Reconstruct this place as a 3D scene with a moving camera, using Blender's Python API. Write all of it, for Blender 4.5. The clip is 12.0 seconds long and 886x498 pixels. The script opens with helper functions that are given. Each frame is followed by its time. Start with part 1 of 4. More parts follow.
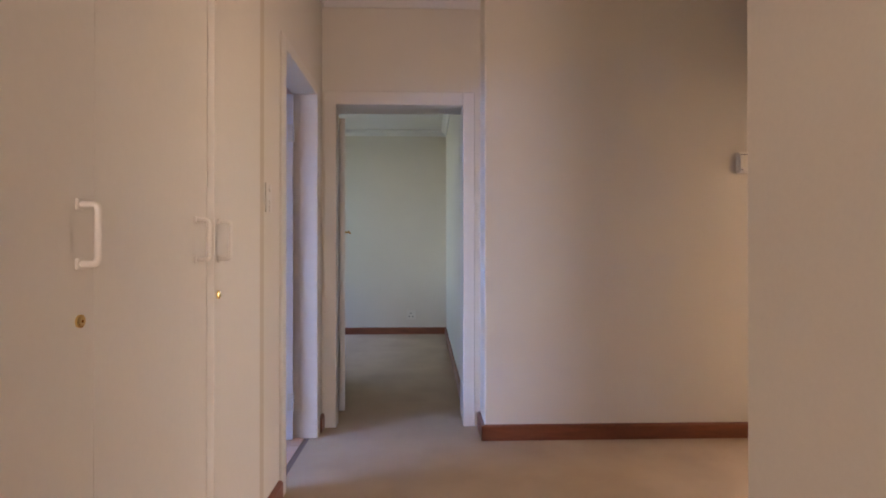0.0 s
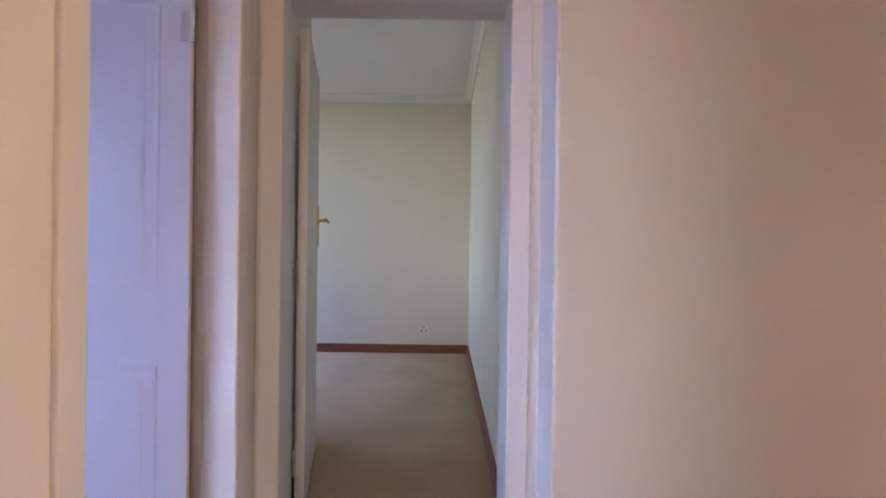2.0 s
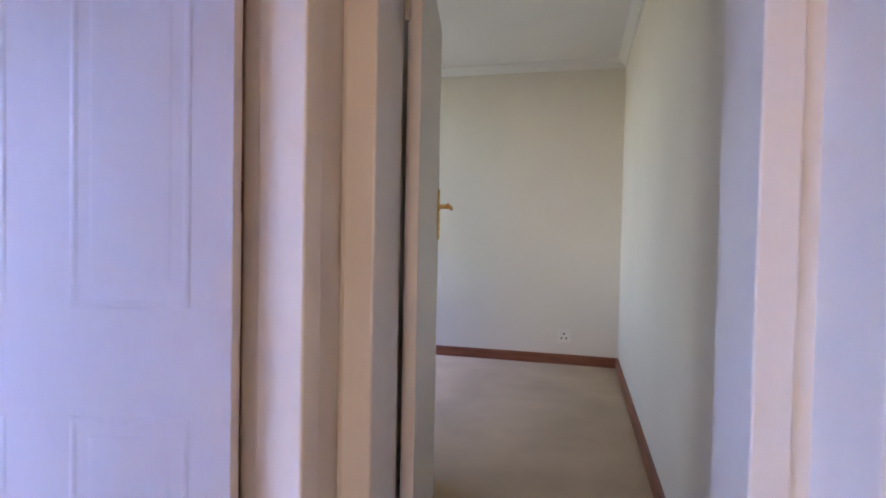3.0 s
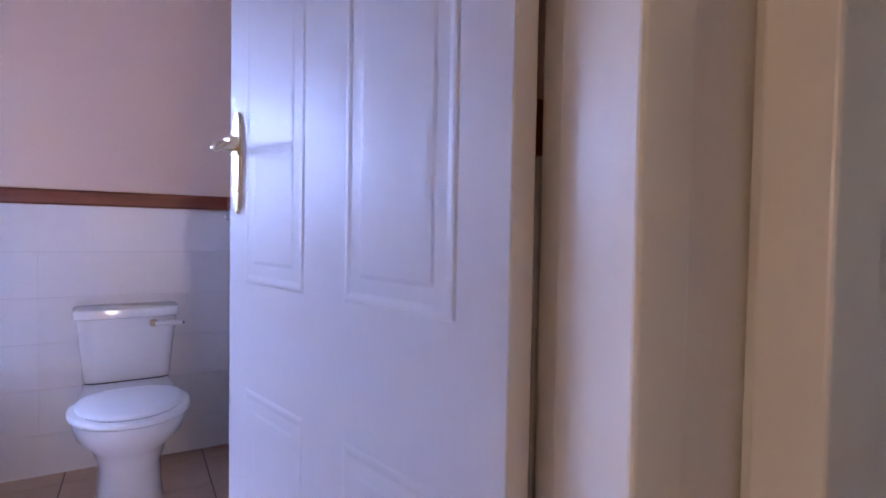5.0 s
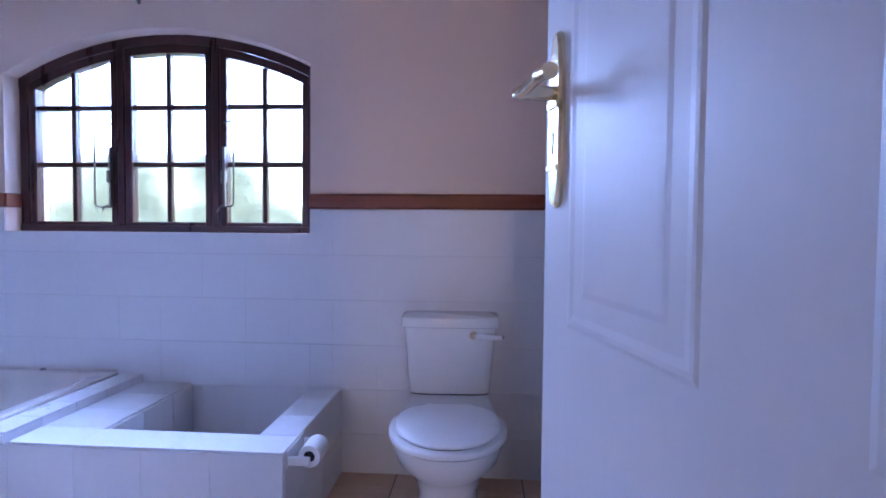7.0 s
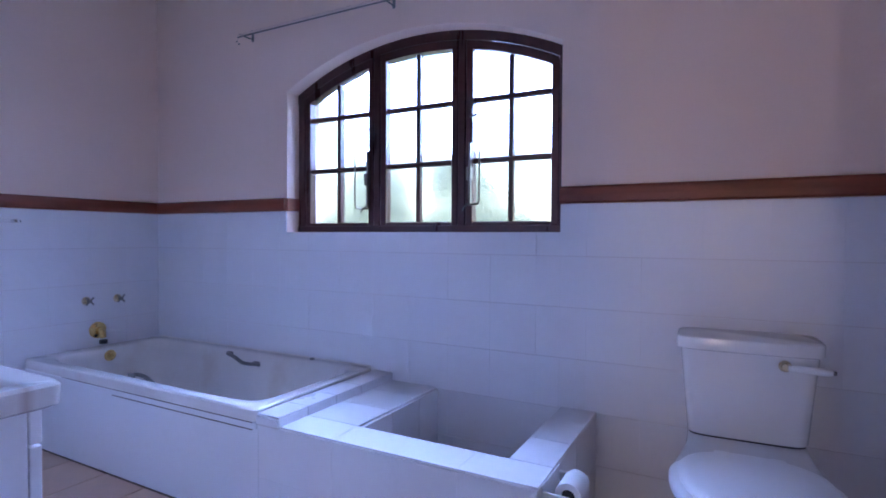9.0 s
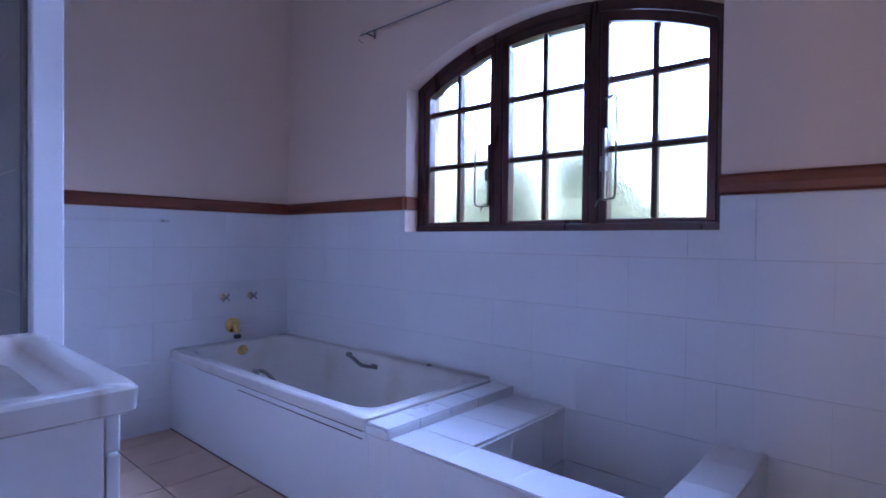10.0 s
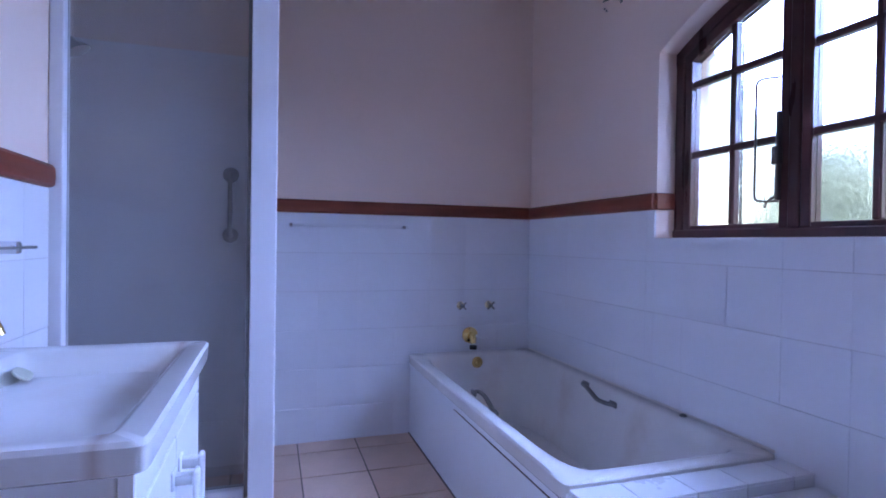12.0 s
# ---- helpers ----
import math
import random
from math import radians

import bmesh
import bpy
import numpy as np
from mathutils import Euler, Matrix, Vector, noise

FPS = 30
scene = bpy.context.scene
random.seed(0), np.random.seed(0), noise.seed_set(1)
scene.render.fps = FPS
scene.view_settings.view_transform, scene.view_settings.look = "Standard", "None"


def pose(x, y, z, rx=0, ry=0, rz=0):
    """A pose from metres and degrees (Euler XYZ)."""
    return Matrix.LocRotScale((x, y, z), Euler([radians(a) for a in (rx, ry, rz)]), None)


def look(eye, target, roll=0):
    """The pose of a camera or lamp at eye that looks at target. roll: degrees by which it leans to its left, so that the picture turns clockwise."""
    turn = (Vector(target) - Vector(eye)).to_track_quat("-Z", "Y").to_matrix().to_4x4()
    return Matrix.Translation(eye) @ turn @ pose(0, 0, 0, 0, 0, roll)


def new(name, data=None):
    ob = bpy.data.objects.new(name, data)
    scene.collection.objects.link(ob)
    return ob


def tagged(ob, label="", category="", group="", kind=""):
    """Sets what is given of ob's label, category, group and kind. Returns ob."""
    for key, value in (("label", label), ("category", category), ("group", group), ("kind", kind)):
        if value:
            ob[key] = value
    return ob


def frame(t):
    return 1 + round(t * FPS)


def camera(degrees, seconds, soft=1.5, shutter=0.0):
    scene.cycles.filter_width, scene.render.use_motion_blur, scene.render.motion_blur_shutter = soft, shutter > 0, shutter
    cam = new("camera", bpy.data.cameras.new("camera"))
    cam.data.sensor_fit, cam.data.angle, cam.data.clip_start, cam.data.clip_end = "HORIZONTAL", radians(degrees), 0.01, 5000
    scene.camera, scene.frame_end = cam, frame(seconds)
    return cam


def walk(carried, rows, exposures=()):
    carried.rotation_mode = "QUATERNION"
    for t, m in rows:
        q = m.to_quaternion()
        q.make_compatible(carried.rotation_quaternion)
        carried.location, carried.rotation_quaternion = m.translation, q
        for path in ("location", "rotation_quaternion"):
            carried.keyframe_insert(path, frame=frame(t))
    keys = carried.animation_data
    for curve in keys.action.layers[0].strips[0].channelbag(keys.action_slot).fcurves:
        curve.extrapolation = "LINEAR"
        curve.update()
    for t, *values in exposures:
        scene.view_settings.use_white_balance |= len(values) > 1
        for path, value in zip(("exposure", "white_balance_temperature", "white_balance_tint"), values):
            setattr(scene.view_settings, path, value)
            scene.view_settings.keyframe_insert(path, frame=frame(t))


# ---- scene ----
cam = camera(79.7, 12.0, soft=1.8)
PATH = [
    (0, (-1.668, 0.11, 1.11), (0.331, 0.046, 1.118), -0.0),
    (0.5, (-1.289, 0.088, 1.124), (0.71, 0.015, 1.129), 0.2),
    (1, (-0.917, 0.108, 1.119), (1.082, 0.035, 1.122), 0.2),
    (1.5, (-0.565, 0.106, 1.121), (1.434, 0.042, 1.118), 0.5),
    (2, (-0.173, 0.099, 1.132), (1.827, 0.106, 1.123), 0.8),
    (2.5, (0.224, 0.168, 1.143), (2.217, 0.342, 1.115), 1.1),
    (4.5, (1.003, 0.29, 1.105), (2.269, 1.837, 1.038), 0.7),
    (5, (1.106, 0.422, 1.091), (2.107, 2.152, 1.029), 1.0),
    (5.5, (1.209, 0.553, 1.097), (1.864, 2.442, 1.032), 0.9),
    (6, (1.244, 0.682, 1.095), (1.586, 2.651, 1.028), 0.8),
    (6.5, (1.238, 0.83, 1.096), (1.333, 2.827, 1.028), 0.8),
    (7, (1.202, 0.95, 1.094), (1.055, 2.943, 1.022), 0.5),
    (9, (1.017, 1.21, 1.049), (0.071, 2.972, 1.005), 0.3),
    (9.5, (0.978, 1.296, 1.044), (-0.172, 2.932, 1.006), 0.4),
    (10, (0.909, 1.397, 1.026), (-0.421, 2.890, 0.997), 0.6),
    (10.5, (0.823, 1.513, 1.038), (-0.66, 2.854, 1.01), 0.5),
    (11, (0.745, 1.625, 1.025), (-0.903, 2.758, 0.997), 0.4),
    (11.5, (0.722, 1.760, 1.029), (-1.09, 2.619, 1.01), 0.4),
    (12, (0.719, 1.830, 1.040), (-1.185, 2.445, 1.016), 0.9),
]
walk(cam, [(t, look(eye, target, roll)) for t, eye, target, roll in PATH], exposures=((0, 3.4, 6500, 12), (0.6, 3.34, 6500, 12), (1.5, 3.5, 6550, 14), (2.6, 3.82, 6850, 19), (4.5, 3.5, 7300, 21), (5.5, 3.1, 6850, 20), (7, 2.78, 6500, 15), (9, 2.63, 6500, 15), (10, 2.22, 6500, 15), (10.8, 2.06, 6500, 15), (12, 2.42, 6650, 16)))

# ---- world and light ----
world = bpy.data.worlds.new("world")
world.use_nodes = True
scene.world = world
_sky = world.node_tree.nodes.new("ShaderNodeTexSky")
_sky.sky_type, _sky.sun_disc = "NISHITA", False
_sky.sun_elevation, _sky.sun_rotation = radians(40), radians(160)
world.node_tree.links.new(_sky.outputs[0], world.node_tree.nodes["Background"].inputs[0])
world.node_tree.nodes["Background"].inputs[1].default_value = 0.12


def lamp(name, at, to, wide, high, watts, rgb):
    data = bpy.data.lights.new(name, "AREA")
    data.shape, data.size, data.size_y, data.energy, data.color = "RECTANGLE", wide, high, watts, rgb
    ob = new(name, data)
    ob.matrix_world = look(at, to)
    return ob


sun = bpy.data.lights.new("sun", "SUN")
sun.energy, sun.angle, sun.color = 4.0, radians(0.5), (1, 0.95, 0.88)
new("sun", sun).matrix_world = look((0, 0, 10), (-2, 8.5, 0))
bathroom_light = lamp("bathroom_window_daylight", (-0.28, 3.56, 1.70), (-0.28, 0.40, -1.35), 1.30, 0.56, 12.0, (0.295, 0.455, 1.0))
bathroom_light.data.spread = radians(124)
# weak warm fill, added in the bedroom opening for ambient tone
lamp("bedroom_warm_fill", (4.6, 3.56, 1.7), (4.6, 0, 1.2), 1.3, 1.5, 0.20, (1.0, 0.85, 0.74))
lamp("bedroom_sky_light", (4.5, 5.2, 4.2), (5.0, 1.2, 0.3), 1.4, 0.6, 26, (0.29, 0.40, 1.0))
# two warm fill lamps in unseen openings, added to light the hall
lamp("study_warm_fill", (1.6, -4.88, 1.45), (1.1, 0, 1.2), 1.1, 1.7, 10.5, (1.0, 0.715, 0.58))
lamp("passage_warm_fill", (-4.40, 0.18, 1.45), (0, 0.18, 1.2), 0.7, 1.2, 3.6, (1.0, 0.715, 0.60))

# ---- materials ----


def material(name, rgb, rough=0.6, vary=0.08, scale=3.0, fine=120.0, bump=0.1, metal=0.0, per_object=0.0, coat=0.0, stretch=None, spots=None):
    """A surface whose colour wanders at two scales, with fine relief."""
    m = bpy.data.materials.new(name)
    m.use_nodes = True
    n, l = m.node_tree.nodes, m.node_tree.links
    b = n["Principled BSDF"]
    tex = n.new("ShaderNodeTexCoord")
    mp = n.new("ShaderNodeMapping")
    l.new(tex.outputs["Object"], mp.inputs[0])
    if stretch:
        mp.inputs["Scale"].default_value = stretch
    big, small = n.new("ShaderNodeTexNoise"), n.new("ShaderNodeTexNoise")
    big.inputs["Scale"].default_value, small.inputs["Scale"].default_value = scale, fine
    big.inputs["Detail"].default_value, small.inputs["Detail"].default_value = 5, 3
    for t in (big, small):
        l.new(mp.outputs[0], t.inputs["Vector"])
    mix = n.new("ShaderNodeMath")
    mix.operation = "MULTIPLY_ADD"
    l.new(small.outputs[0], mix.inputs[0])
    mix.inputs[1].default_value = 0.35
    l.new(big.outputs[0], mix.inputs[2])
    ramp = n.new("ShaderNodeValToRGB")
    ramp.color_ramp.elements[0].position, ramp.color_ramp.elements[1].position = 0.35, 0.95
    ramp.color_ramp.elements[0].color = (*[c * (1 - vary) for c in rgb], 1)
    ramp.color_ramp.elements[1].color = (*[min(1, c * (1 + vary)) for c in rgb], 1)
    l.new(mix.outputs[0], ramp.inputs[0])
    out = ramp.outputs[0]
    if per_object:
        info, hsv, rng = n.new("ShaderNodeObjectInfo"), n.new("ShaderNodeHueSaturation"), n.new("ShaderNodeMapRange")
        l.new(info.outputs["Random"], rng.inputs[0])
        rng.inputs[3].default_value, rng.inputs[4].default_value = 1 - per_object, 1 + per_object
        l.new(rng.outputs[0], hsv.inputs["Value"])
        l.new(out, hsv.inputs["Color"])
        out = hsv.outputs[0]
    if spots:
        spot, sr, sm = n.new("ShaderNodeTexNoise"), n.new("ShaderNodeValToRGB"), n.new("ShaderNodeMixRGB")
        spot.inputs["Scale"].default_value, spot.inputs["Detail"].default_value = spots[3], 6
        l.new(tex.outputs["Object"], spot.inputs["Vector"])
        sr.color_ramp.elements[0].position, sr.color_ramp.elements[1].position = 0.52, 0.75
        l.new(spot.outputs[0], sr.inputs[0])
        l.new(sr.outputs[0], sm.inputs[0])
        l.new(out, sm.inputs[1])
        sm.inputs[2].default_value = (*spots[:3], 1)
        out = sm.outputs[0]
    l.new(out, b.inputs["Base Color"])
    rr = n.new("ShaderNodeMapRange")
    l.new(big.outputs[0], rr.inputs[0])
    rr.inputs[3].default_value, rr.inputs[4].default_value = max(0.02, rough - 0.08), min(1, rough + 0.08)
    l.new(rr.outputs[0], b.inputs["Roughness"])
    b.inputs["Metallic"].default_value = metal
    b.inputs["Coat Weight"].default_value = coat
    if bump:
        bp = n.new("ShaderNodeBump")
        bp.inputs["Strength"].default_value, bp.inputs["Distance"].default_value = bump, 0.004
        l.new(mix.outputs[0], bp.inputs["Height"])
        l.new(bp.outputs[0], b.inputs["Normal"])
    return m


CREAM = material("cream_wall_paint", (0.74, 0.70, 0.62), 0.7, 0.05, 1.2, 160, 0.12)
PINKISH = material("pale_wall_paint", (0.85, 0.65, 0.53), 0.7, 0.05, 1.0, 160, 0.12)
WHITE_PAINT = material("white_ceiling_paint", (0.78, 0.77, 0.75), 0.8, 0.04, 1.5, 120, 0.08)
GLOSS = material("ivory_gloss_paint", (0.74, 0.70, 0.63), 0.38, 0.04, 1.5, 60, 0.06)
DOOR_WHITE = material("white_gloss_paint", (0.76, 0.75, 0.77), 0.46, 0.03, 1.5, 90, 0.05, stretch=(1, 1, 0.15))
TILE = material("white_glazed_tile", (0.76, 0.75, 0.76), 0.30, 0.03, 2, 40, 0.03, per_object=0.006)
GROUT = material("pale_grout", (0.62, 0.58, 0.57), 0.9, 0.15, 5, 150, 0.2)
TERRA = material("buff_floor_tile", (0.66, 0.44, 0.32), 0.38, 0.10, 6, 60, 0.08, per_object=0.05)
FLOOR_GROUT = material("brown_grout", (0.20, 0.14, 0.11), 0.9, 0.2, 5, 150, 0.2)
CARPET = material("beige_carpet", (0.46, 0.345, 0.225), 0.95, 0.16, 2.5, 420, 0.9)
WOOD = material("red_brown_varnished_wood", (0.20, 0.044, 0.020), 0.36, 0.35, 3, 40, 0.15, stretch=(1.2, 1.2, 9))
SKIRT = material("red_brown_skirting_wood", (0.20, 0.062, 0.028), 0.36, 0.35, 3, 30, 0.15, stretch=(1.5, 1.5, 10))
FRAME_WOOD = material("dark_mahogany", (0.058, 0.017, 0.015), 0.30, 0.30, 4, 40, 0.15, stretch=(6, 6, 0.8))
BASIN_ENAMEL = material("stained_basin_enamel", (0.77, 0.76, 0.75), 0.14, 0.03, 2, 30, 0.0, coat=0.3, spots=(0.66, 0.56, 0.50, 2.2))


def rust_band(m, y, reach, rgb):
    """A soft brown water stain along one line of a basin, broken up by noise."""
    n, l = m.node_tree.nodes, m.node_tree.links
    base = n["Principled BSDF"].inputs["Base Color"]
    before = base.links[0].from_socket
    tex, sep, off, far, band, spot, mul, mix = [n.new("ShaderNode" + k) for k in ("TexCoord", "SeparateXYZ", "Math", "Math", "MapRange", "TexNoise", "Math", "MixRGB")]
    l.new(tex.outputs["Object"], sep.inputs[0])
    l.new(sep.outputs["Y"], off.inputs[0])
    off.operation, off.inputs[1].default_value, far.operation = "SUBTRACT", y, "ABSOLUTE"
    l.new(off.outputs[0], far.inputs[0])
    l.new(far.outputs[0], band.inputs[0])
    band.inputs[1].default_value, band.inputs[2].default_value, band.inputs[3].default_value, band.inputs[4].default_value = 0, reach, 1, 0
    spot.inputs["Scale"].default_value = 7
    l.new(tex.outputs["Object"], spot.inputs["Vector"])
    mul.operation = "MULTIPLY"
    l.new(band.outputs[0], mul.inputs[0])
    l.new(spot.outputs[0], mul.inputs[1])
    l.new(mul.outputs[0], mix.inputs[0])
    l.new(before, mix.inputs[1])
    mix.inputs[2].default_value = (*rgb, 1)
    l.new(mix.outputs[0], base)


rust_band(BASIN_ENAMEL, 1.640, 0.014, (0.36, 0.20, 0.13))
ENAMEL = material("white_sanitary_enamel", (0.78, 0.77, 0.76), 0.12, 0.03, 2, 30, 0.0, coat=0.3)
TUB_ENAMEL = material("aged_ivory_enamel", (0.74, 0.70, 0.66), 0.16, 0.05, 3, 30, 0.0, spots=(0.64, 0.55, 0.47, 3.5))
LAMINATE = material("white_laminate", (0.77, 0.77, 0.78), 0.35, 0.03, 2, 50, 0.02)
BRASS = material("polished_brass", (0.80, 0.56, 0.22), 0.18, 0.10, 20, 90, 0.03, metal=1.0)
SATIN_BRASS = material("worn_pale_brass", (0.78, 0.68, 0.48), 0.22, 0.10, 20, 90, 0.03, metal=1.0)
CHROME = material("chrome", (0.72, 0.72, 0.73), 0.14, 0.06, 20, 90, 0.02, metal=1.0)
PEWTER = material("dark_pewter", (0.22, 0.21, 0.20), 0.32, 0.2, 20, 90, 0.05, metal=1.0)
# rubber parts, and painted shade in keyholes, socket holes, roll core and seat gap
BLACK = material("black_rubber_and_hole_shade", (0.015, 0.014, 0.014), 0.6, 0.2, 20, 90, 0.05)
PLASTIC = material("ivory_plastic", (0.76, 0.73, 0.66), 0.35, 0.04, 8, 60, 0.02)
WHITE_PLASTIC = material("white_plastic", (0.80, 0.80, 0.80), 0.30, 0.03, 8, 60, 0.02)
PAPER = material("white_tissue_paper", (0.82, 0.82, 0.82), 0.95, 0.05, 20, 200, 0.3)
EARTH = material("dry_lawn", (0.08, 0.09, 0.045), 0.95, 0.3, 1.5, 40, 0.5)
LEAF = material("pale_green_leaves", (0.15, 0.205, 0.185), 0.6, 0.25, 1.2, 30, 0.2)
DARK_CREAM = material("dark_yellowish_cream", (0.60, 0.53, 0.42), 0.5, 0.06, 2, 80, 0.08)
STAINED = material("dusty_white_board", (0.72, 0.66, 0.60), 0.4, 0.06, 4, 60, 0.03)


def glass_material(name, rgb, rough, wavy):
    m = bpy.data.materials.new(name)
    m.use_nodes = True
    n, l = m.node_tree.nodes, m.node_tree.links
    b = n["Principled BSDF"]
    b.inputs["Base Color"].default_value = (*rgb, 1)
    b.inputs["Transmission Weight"].default_value = 1.0
    b.inputs["Roughness"].default_value = rough
    b.inputs["IOR"].default_value = 1.45
    tex, bp = n.new("ShaderNodeTexNoise"), n.new("ShaderNodeBump")
    tex.inputs["Scale"].default_value = 18
    bp.inputs["Strength"].default_value, bp.inputs["Distance"].default_value = wavy, 0.003
    l.new(tex.outputs[0], bp.inputs["Height"])
    l.new(bp.outputs[0], b.inputs["Normal"])
    return m


GLASS = glass_material("window_glass", (0.92, 0.97, 1.0), 0.07, 0.25)
ACRYLIC = glass_material("clear_acrylic", (0.97, 0.98, 0.99), 0.05, 0.02)
SHOWER_GLASS = glass_material("veiled_shower_glass", (0.93, 0.93, 0.92), 0.012, 0.01)
# diffuse share lightens the shower behind, in place of reflections on the glass
SHOWER_GLASS.node_tree.nodes["Principled BSDF"].inputs["Transmission Weight"].default_value = 0.88

# ---- builders ----


def add_box(bm, x0, y0, z0, x1, y1, z1, bevel=0.0, seg=1):
    made = bmesh.ops.create_cube(bm, size=1)["verts"]
    for v in made:
        v.co = Vector(((x0 + x1) / 2 + v.co.x * (x1 - x0), (y0 + y1) / 2 + v.co.y * (y1 - y0), (z0 + z1) / 2 + v.co.z * (z1 - z0)))
    if bevel:
        edges = list({e for v in made for e in v.link_edges})
        bmesh.ops.bevel(bm, geom=edges, offset=bevel, segments=seg, affect="EDGES", profile=0.5)
    return bm


def boxes(*rows, bevel=0.0, seg=1):
    bm = bmesh.new()
    for r in rows:
        add_box(bm, *r, bevel=bevel, seg=seg)
    return bm


def mesh_of(name, bm, mat_, smooth=False):
    bmesh.ops.recalc_face_normals(bm, faces=bm.faces)
    me = bpy.data.meshes.new(name)
    bm.to_mesh(me)
    bm.free()
    me.materials.append(mat_)
    if smooth:
        me.polygons.foreach_set("use_smooth", [True] * len(me.polygons))
        me.set_sharp_from_angle(angle=radians(40))
    return me


def part(name, bm, mat_, parent=None, label="", smooth=False, m=None):
    ob = new(name, mesh_of(name, bm, mat_, smooth))
    if parent is not None:
        ob.parent = parent
    if m is not None:
        ob.matrix_local = m
    return tagged(ob, label)


def structure(name, bm, mat_, label, category, smooth=False):
    return tagged(part(name, bm, mat_, smooth=smooth), label, category, kind="structure")


def thing(name, label, category, m, group=""):
    ob = new(name)
    ob.empty_display_size = 0.1
    ob.matrix_world = m
    return tagged(ob, label, category, group)


def lathe(profile, seg=28, axis="z", cap=True):
    """A turned body from (radius, height) pairs."""
    bm = bmesh.new()
    rings = []
    for r, h in profile:
        rings.append([bm.verts.new((r * math.cos(2 * math.pi * k / seg), r * math.sin(2 * math.pi * k / seg), h)) for k in range(seg)])
    for a, b in zip(rings, rings[1:]):
        for k in range(seg):
            bm.faces.new((a[k], a[(k + 1) % seg], b[(k + 1) % seg], b[k]))
    if cap:
        bm.faces.new(rings[0][::-1])
        bm.faces.new(rings[-1])
    turn = {"x": pose(0, 0, 0, 0, 90, 0), "y": pose(0, 0, 0, -90, 0, 0)}.get(axis)
    if turn:
        bm.transform(turn)
    return bm


def loft(rings, cap=True):
    """Skins closed rings of equally many points."""
    bm = bmesh.new()
    vs = [[bm.verts.new(p) for p in ring] for ring in rings]
    n = len(vs[0])
    for a, b in zip(vs, vs[1:]):
        for k in range(n):
            bm.faces.new((a[k], a[(k + 1) % n], b[(k + 1) % n], b[k]))
    if cap:
        bm.faces.new(vs[0][::-1])
        bm.faces.new(vs[-1])
    return bm


def tube(points, radius, seg=10, into=None):
    """A round bar along points, with rings turned along the way."""
    pts = [Vector(p) for p in points]
    rings = []
    up = None
    for i, p in enumerate(pts):
        d = (pts[min(i + 1, len(pts) - 1)] - pts[max(i - 1, 0)]).normalized()
        if up is None:
            up = d.orthogonal().normalized()
        up = (up - d * up.dot(d)).normalized()
        side = d.cross(up)
        r = radius[i] if isinstance(radius, (list, tuple)) else radius
        rings.append([p + r * (math.cos(2 * math.pi * k / seg) * up + math.sin(2 * math.pi * k / seg) * side) for k in range(seg)])
    bm = loft(rings)
    if into is not None:
        me = bpy.data.meshes.new("tmp")
        bm.to_mesh(me)
        into.from_mesh(me)
        bpy.data.meshes.remove(me)
        bm.free()
        return into
    return bm


def rounded(corners, radius, seg=5):
    """A path through corners with rounded bends."""
    pts = [Vector(c) for c in corners]
    out = [pts[0]]
    for a, b, c in zip(pts, pts[1:], pts[2:]):
        p, q = b + (a - b).normalized() * radius, b + (c - b).normalized() * radius
        for k in range(seg + 1):
            t = k / seg
            out.append((1 - t) ** 2 * p + 2 * t * (1 - t) * b + t * t * q)
    return out + [pts[-1]]


def super_ring(cx, cy, z, a, b, power=2.5, seg=36, back=None):
    """A rounded ring; back flattens the +y half to that half-depth."""
    pts = []
    for k in range(seg):
        t = 2 * math.pi * k / seg
        c, s = math.cos(t), math.sin(t)
        bb = back if back is not None and s > 0 else b
        pts.append((cx + a * math.copysign(abs(c) ** (2 / power), c), cy + bb * math.copysign(abs(s) ** (2 / power), s), z))
    return pts


def extrude_profile(profile, start, end, normal):
    """A moulding: (out, up) pairs swept from start to end; normal points out of the wall."""
    a, b, n = Vector(start), Vector(end), Vector(normal)
    return loft([[p + n * o + Vector((0, 0, u)) for o, u in profile] for p in (a, b)])


def arch_z(x, cut=0.0):
    """Height of the window's arch, less a cut along its radius."""
    return 0.446 + math.sqrt((1.545 - cut) ** 2 - (x + 0.267) ** 2)


def arch_band(x0, x1, y0, y1, outer, inner, seg=24):
    """A curved bar between two cuts of the arch."""
    rings = []
    for k in range(seg + 1):
        x = x0 + (x1 - x0) * k / seg
        zo, zi = arch_z(x, outer), arch_z(x, inner)
        rings.append([(x, y0, zi), (x, y1, zi), (x, y1, zo), (x, y0, zo)])
    return loft(rings)


# ---- the large structure ----
TOP = 2.72
structure("floor", boxes((-4.4, -4.9, -0.2, 5.8, 3.52, -0.012)), GROUT, "concrete floor slab under the whole house", "floor")
structure("floor_hall", boxes((-4.4, -4.9, -0.012, 1.70, 0.80, 0.0)), CARPET, "worn beige wall-to-wall carpet in the hall", "carpet")
structure("floor_store", boxes((1.70, -4.9, -0.012, 5.456, -0.161, 0.0)), CARPET, "plain beige carpet behind the hall wall", "carpet")
structure("floor_bedroom", boxes((1.70, -0.161, -0.012, 5.456, 3.27, 0.0)), CARPET, "beige wall-to-wall carpet in the empty bedroom", "carpet")
structure("floor_grout", boxes((-2.09, 0.80, -0.012, 1.52, 3.27, -0.003)), FLOOR_GROUT, "brown mortar bed under the floor tiles", "floor")
structure("ceiling", boxes((-4.4, -4.9, TOP, 5.8, 3.52, TOP + 0.15)), WHITE_PAINT, "white painted ceiling", "ceiling")

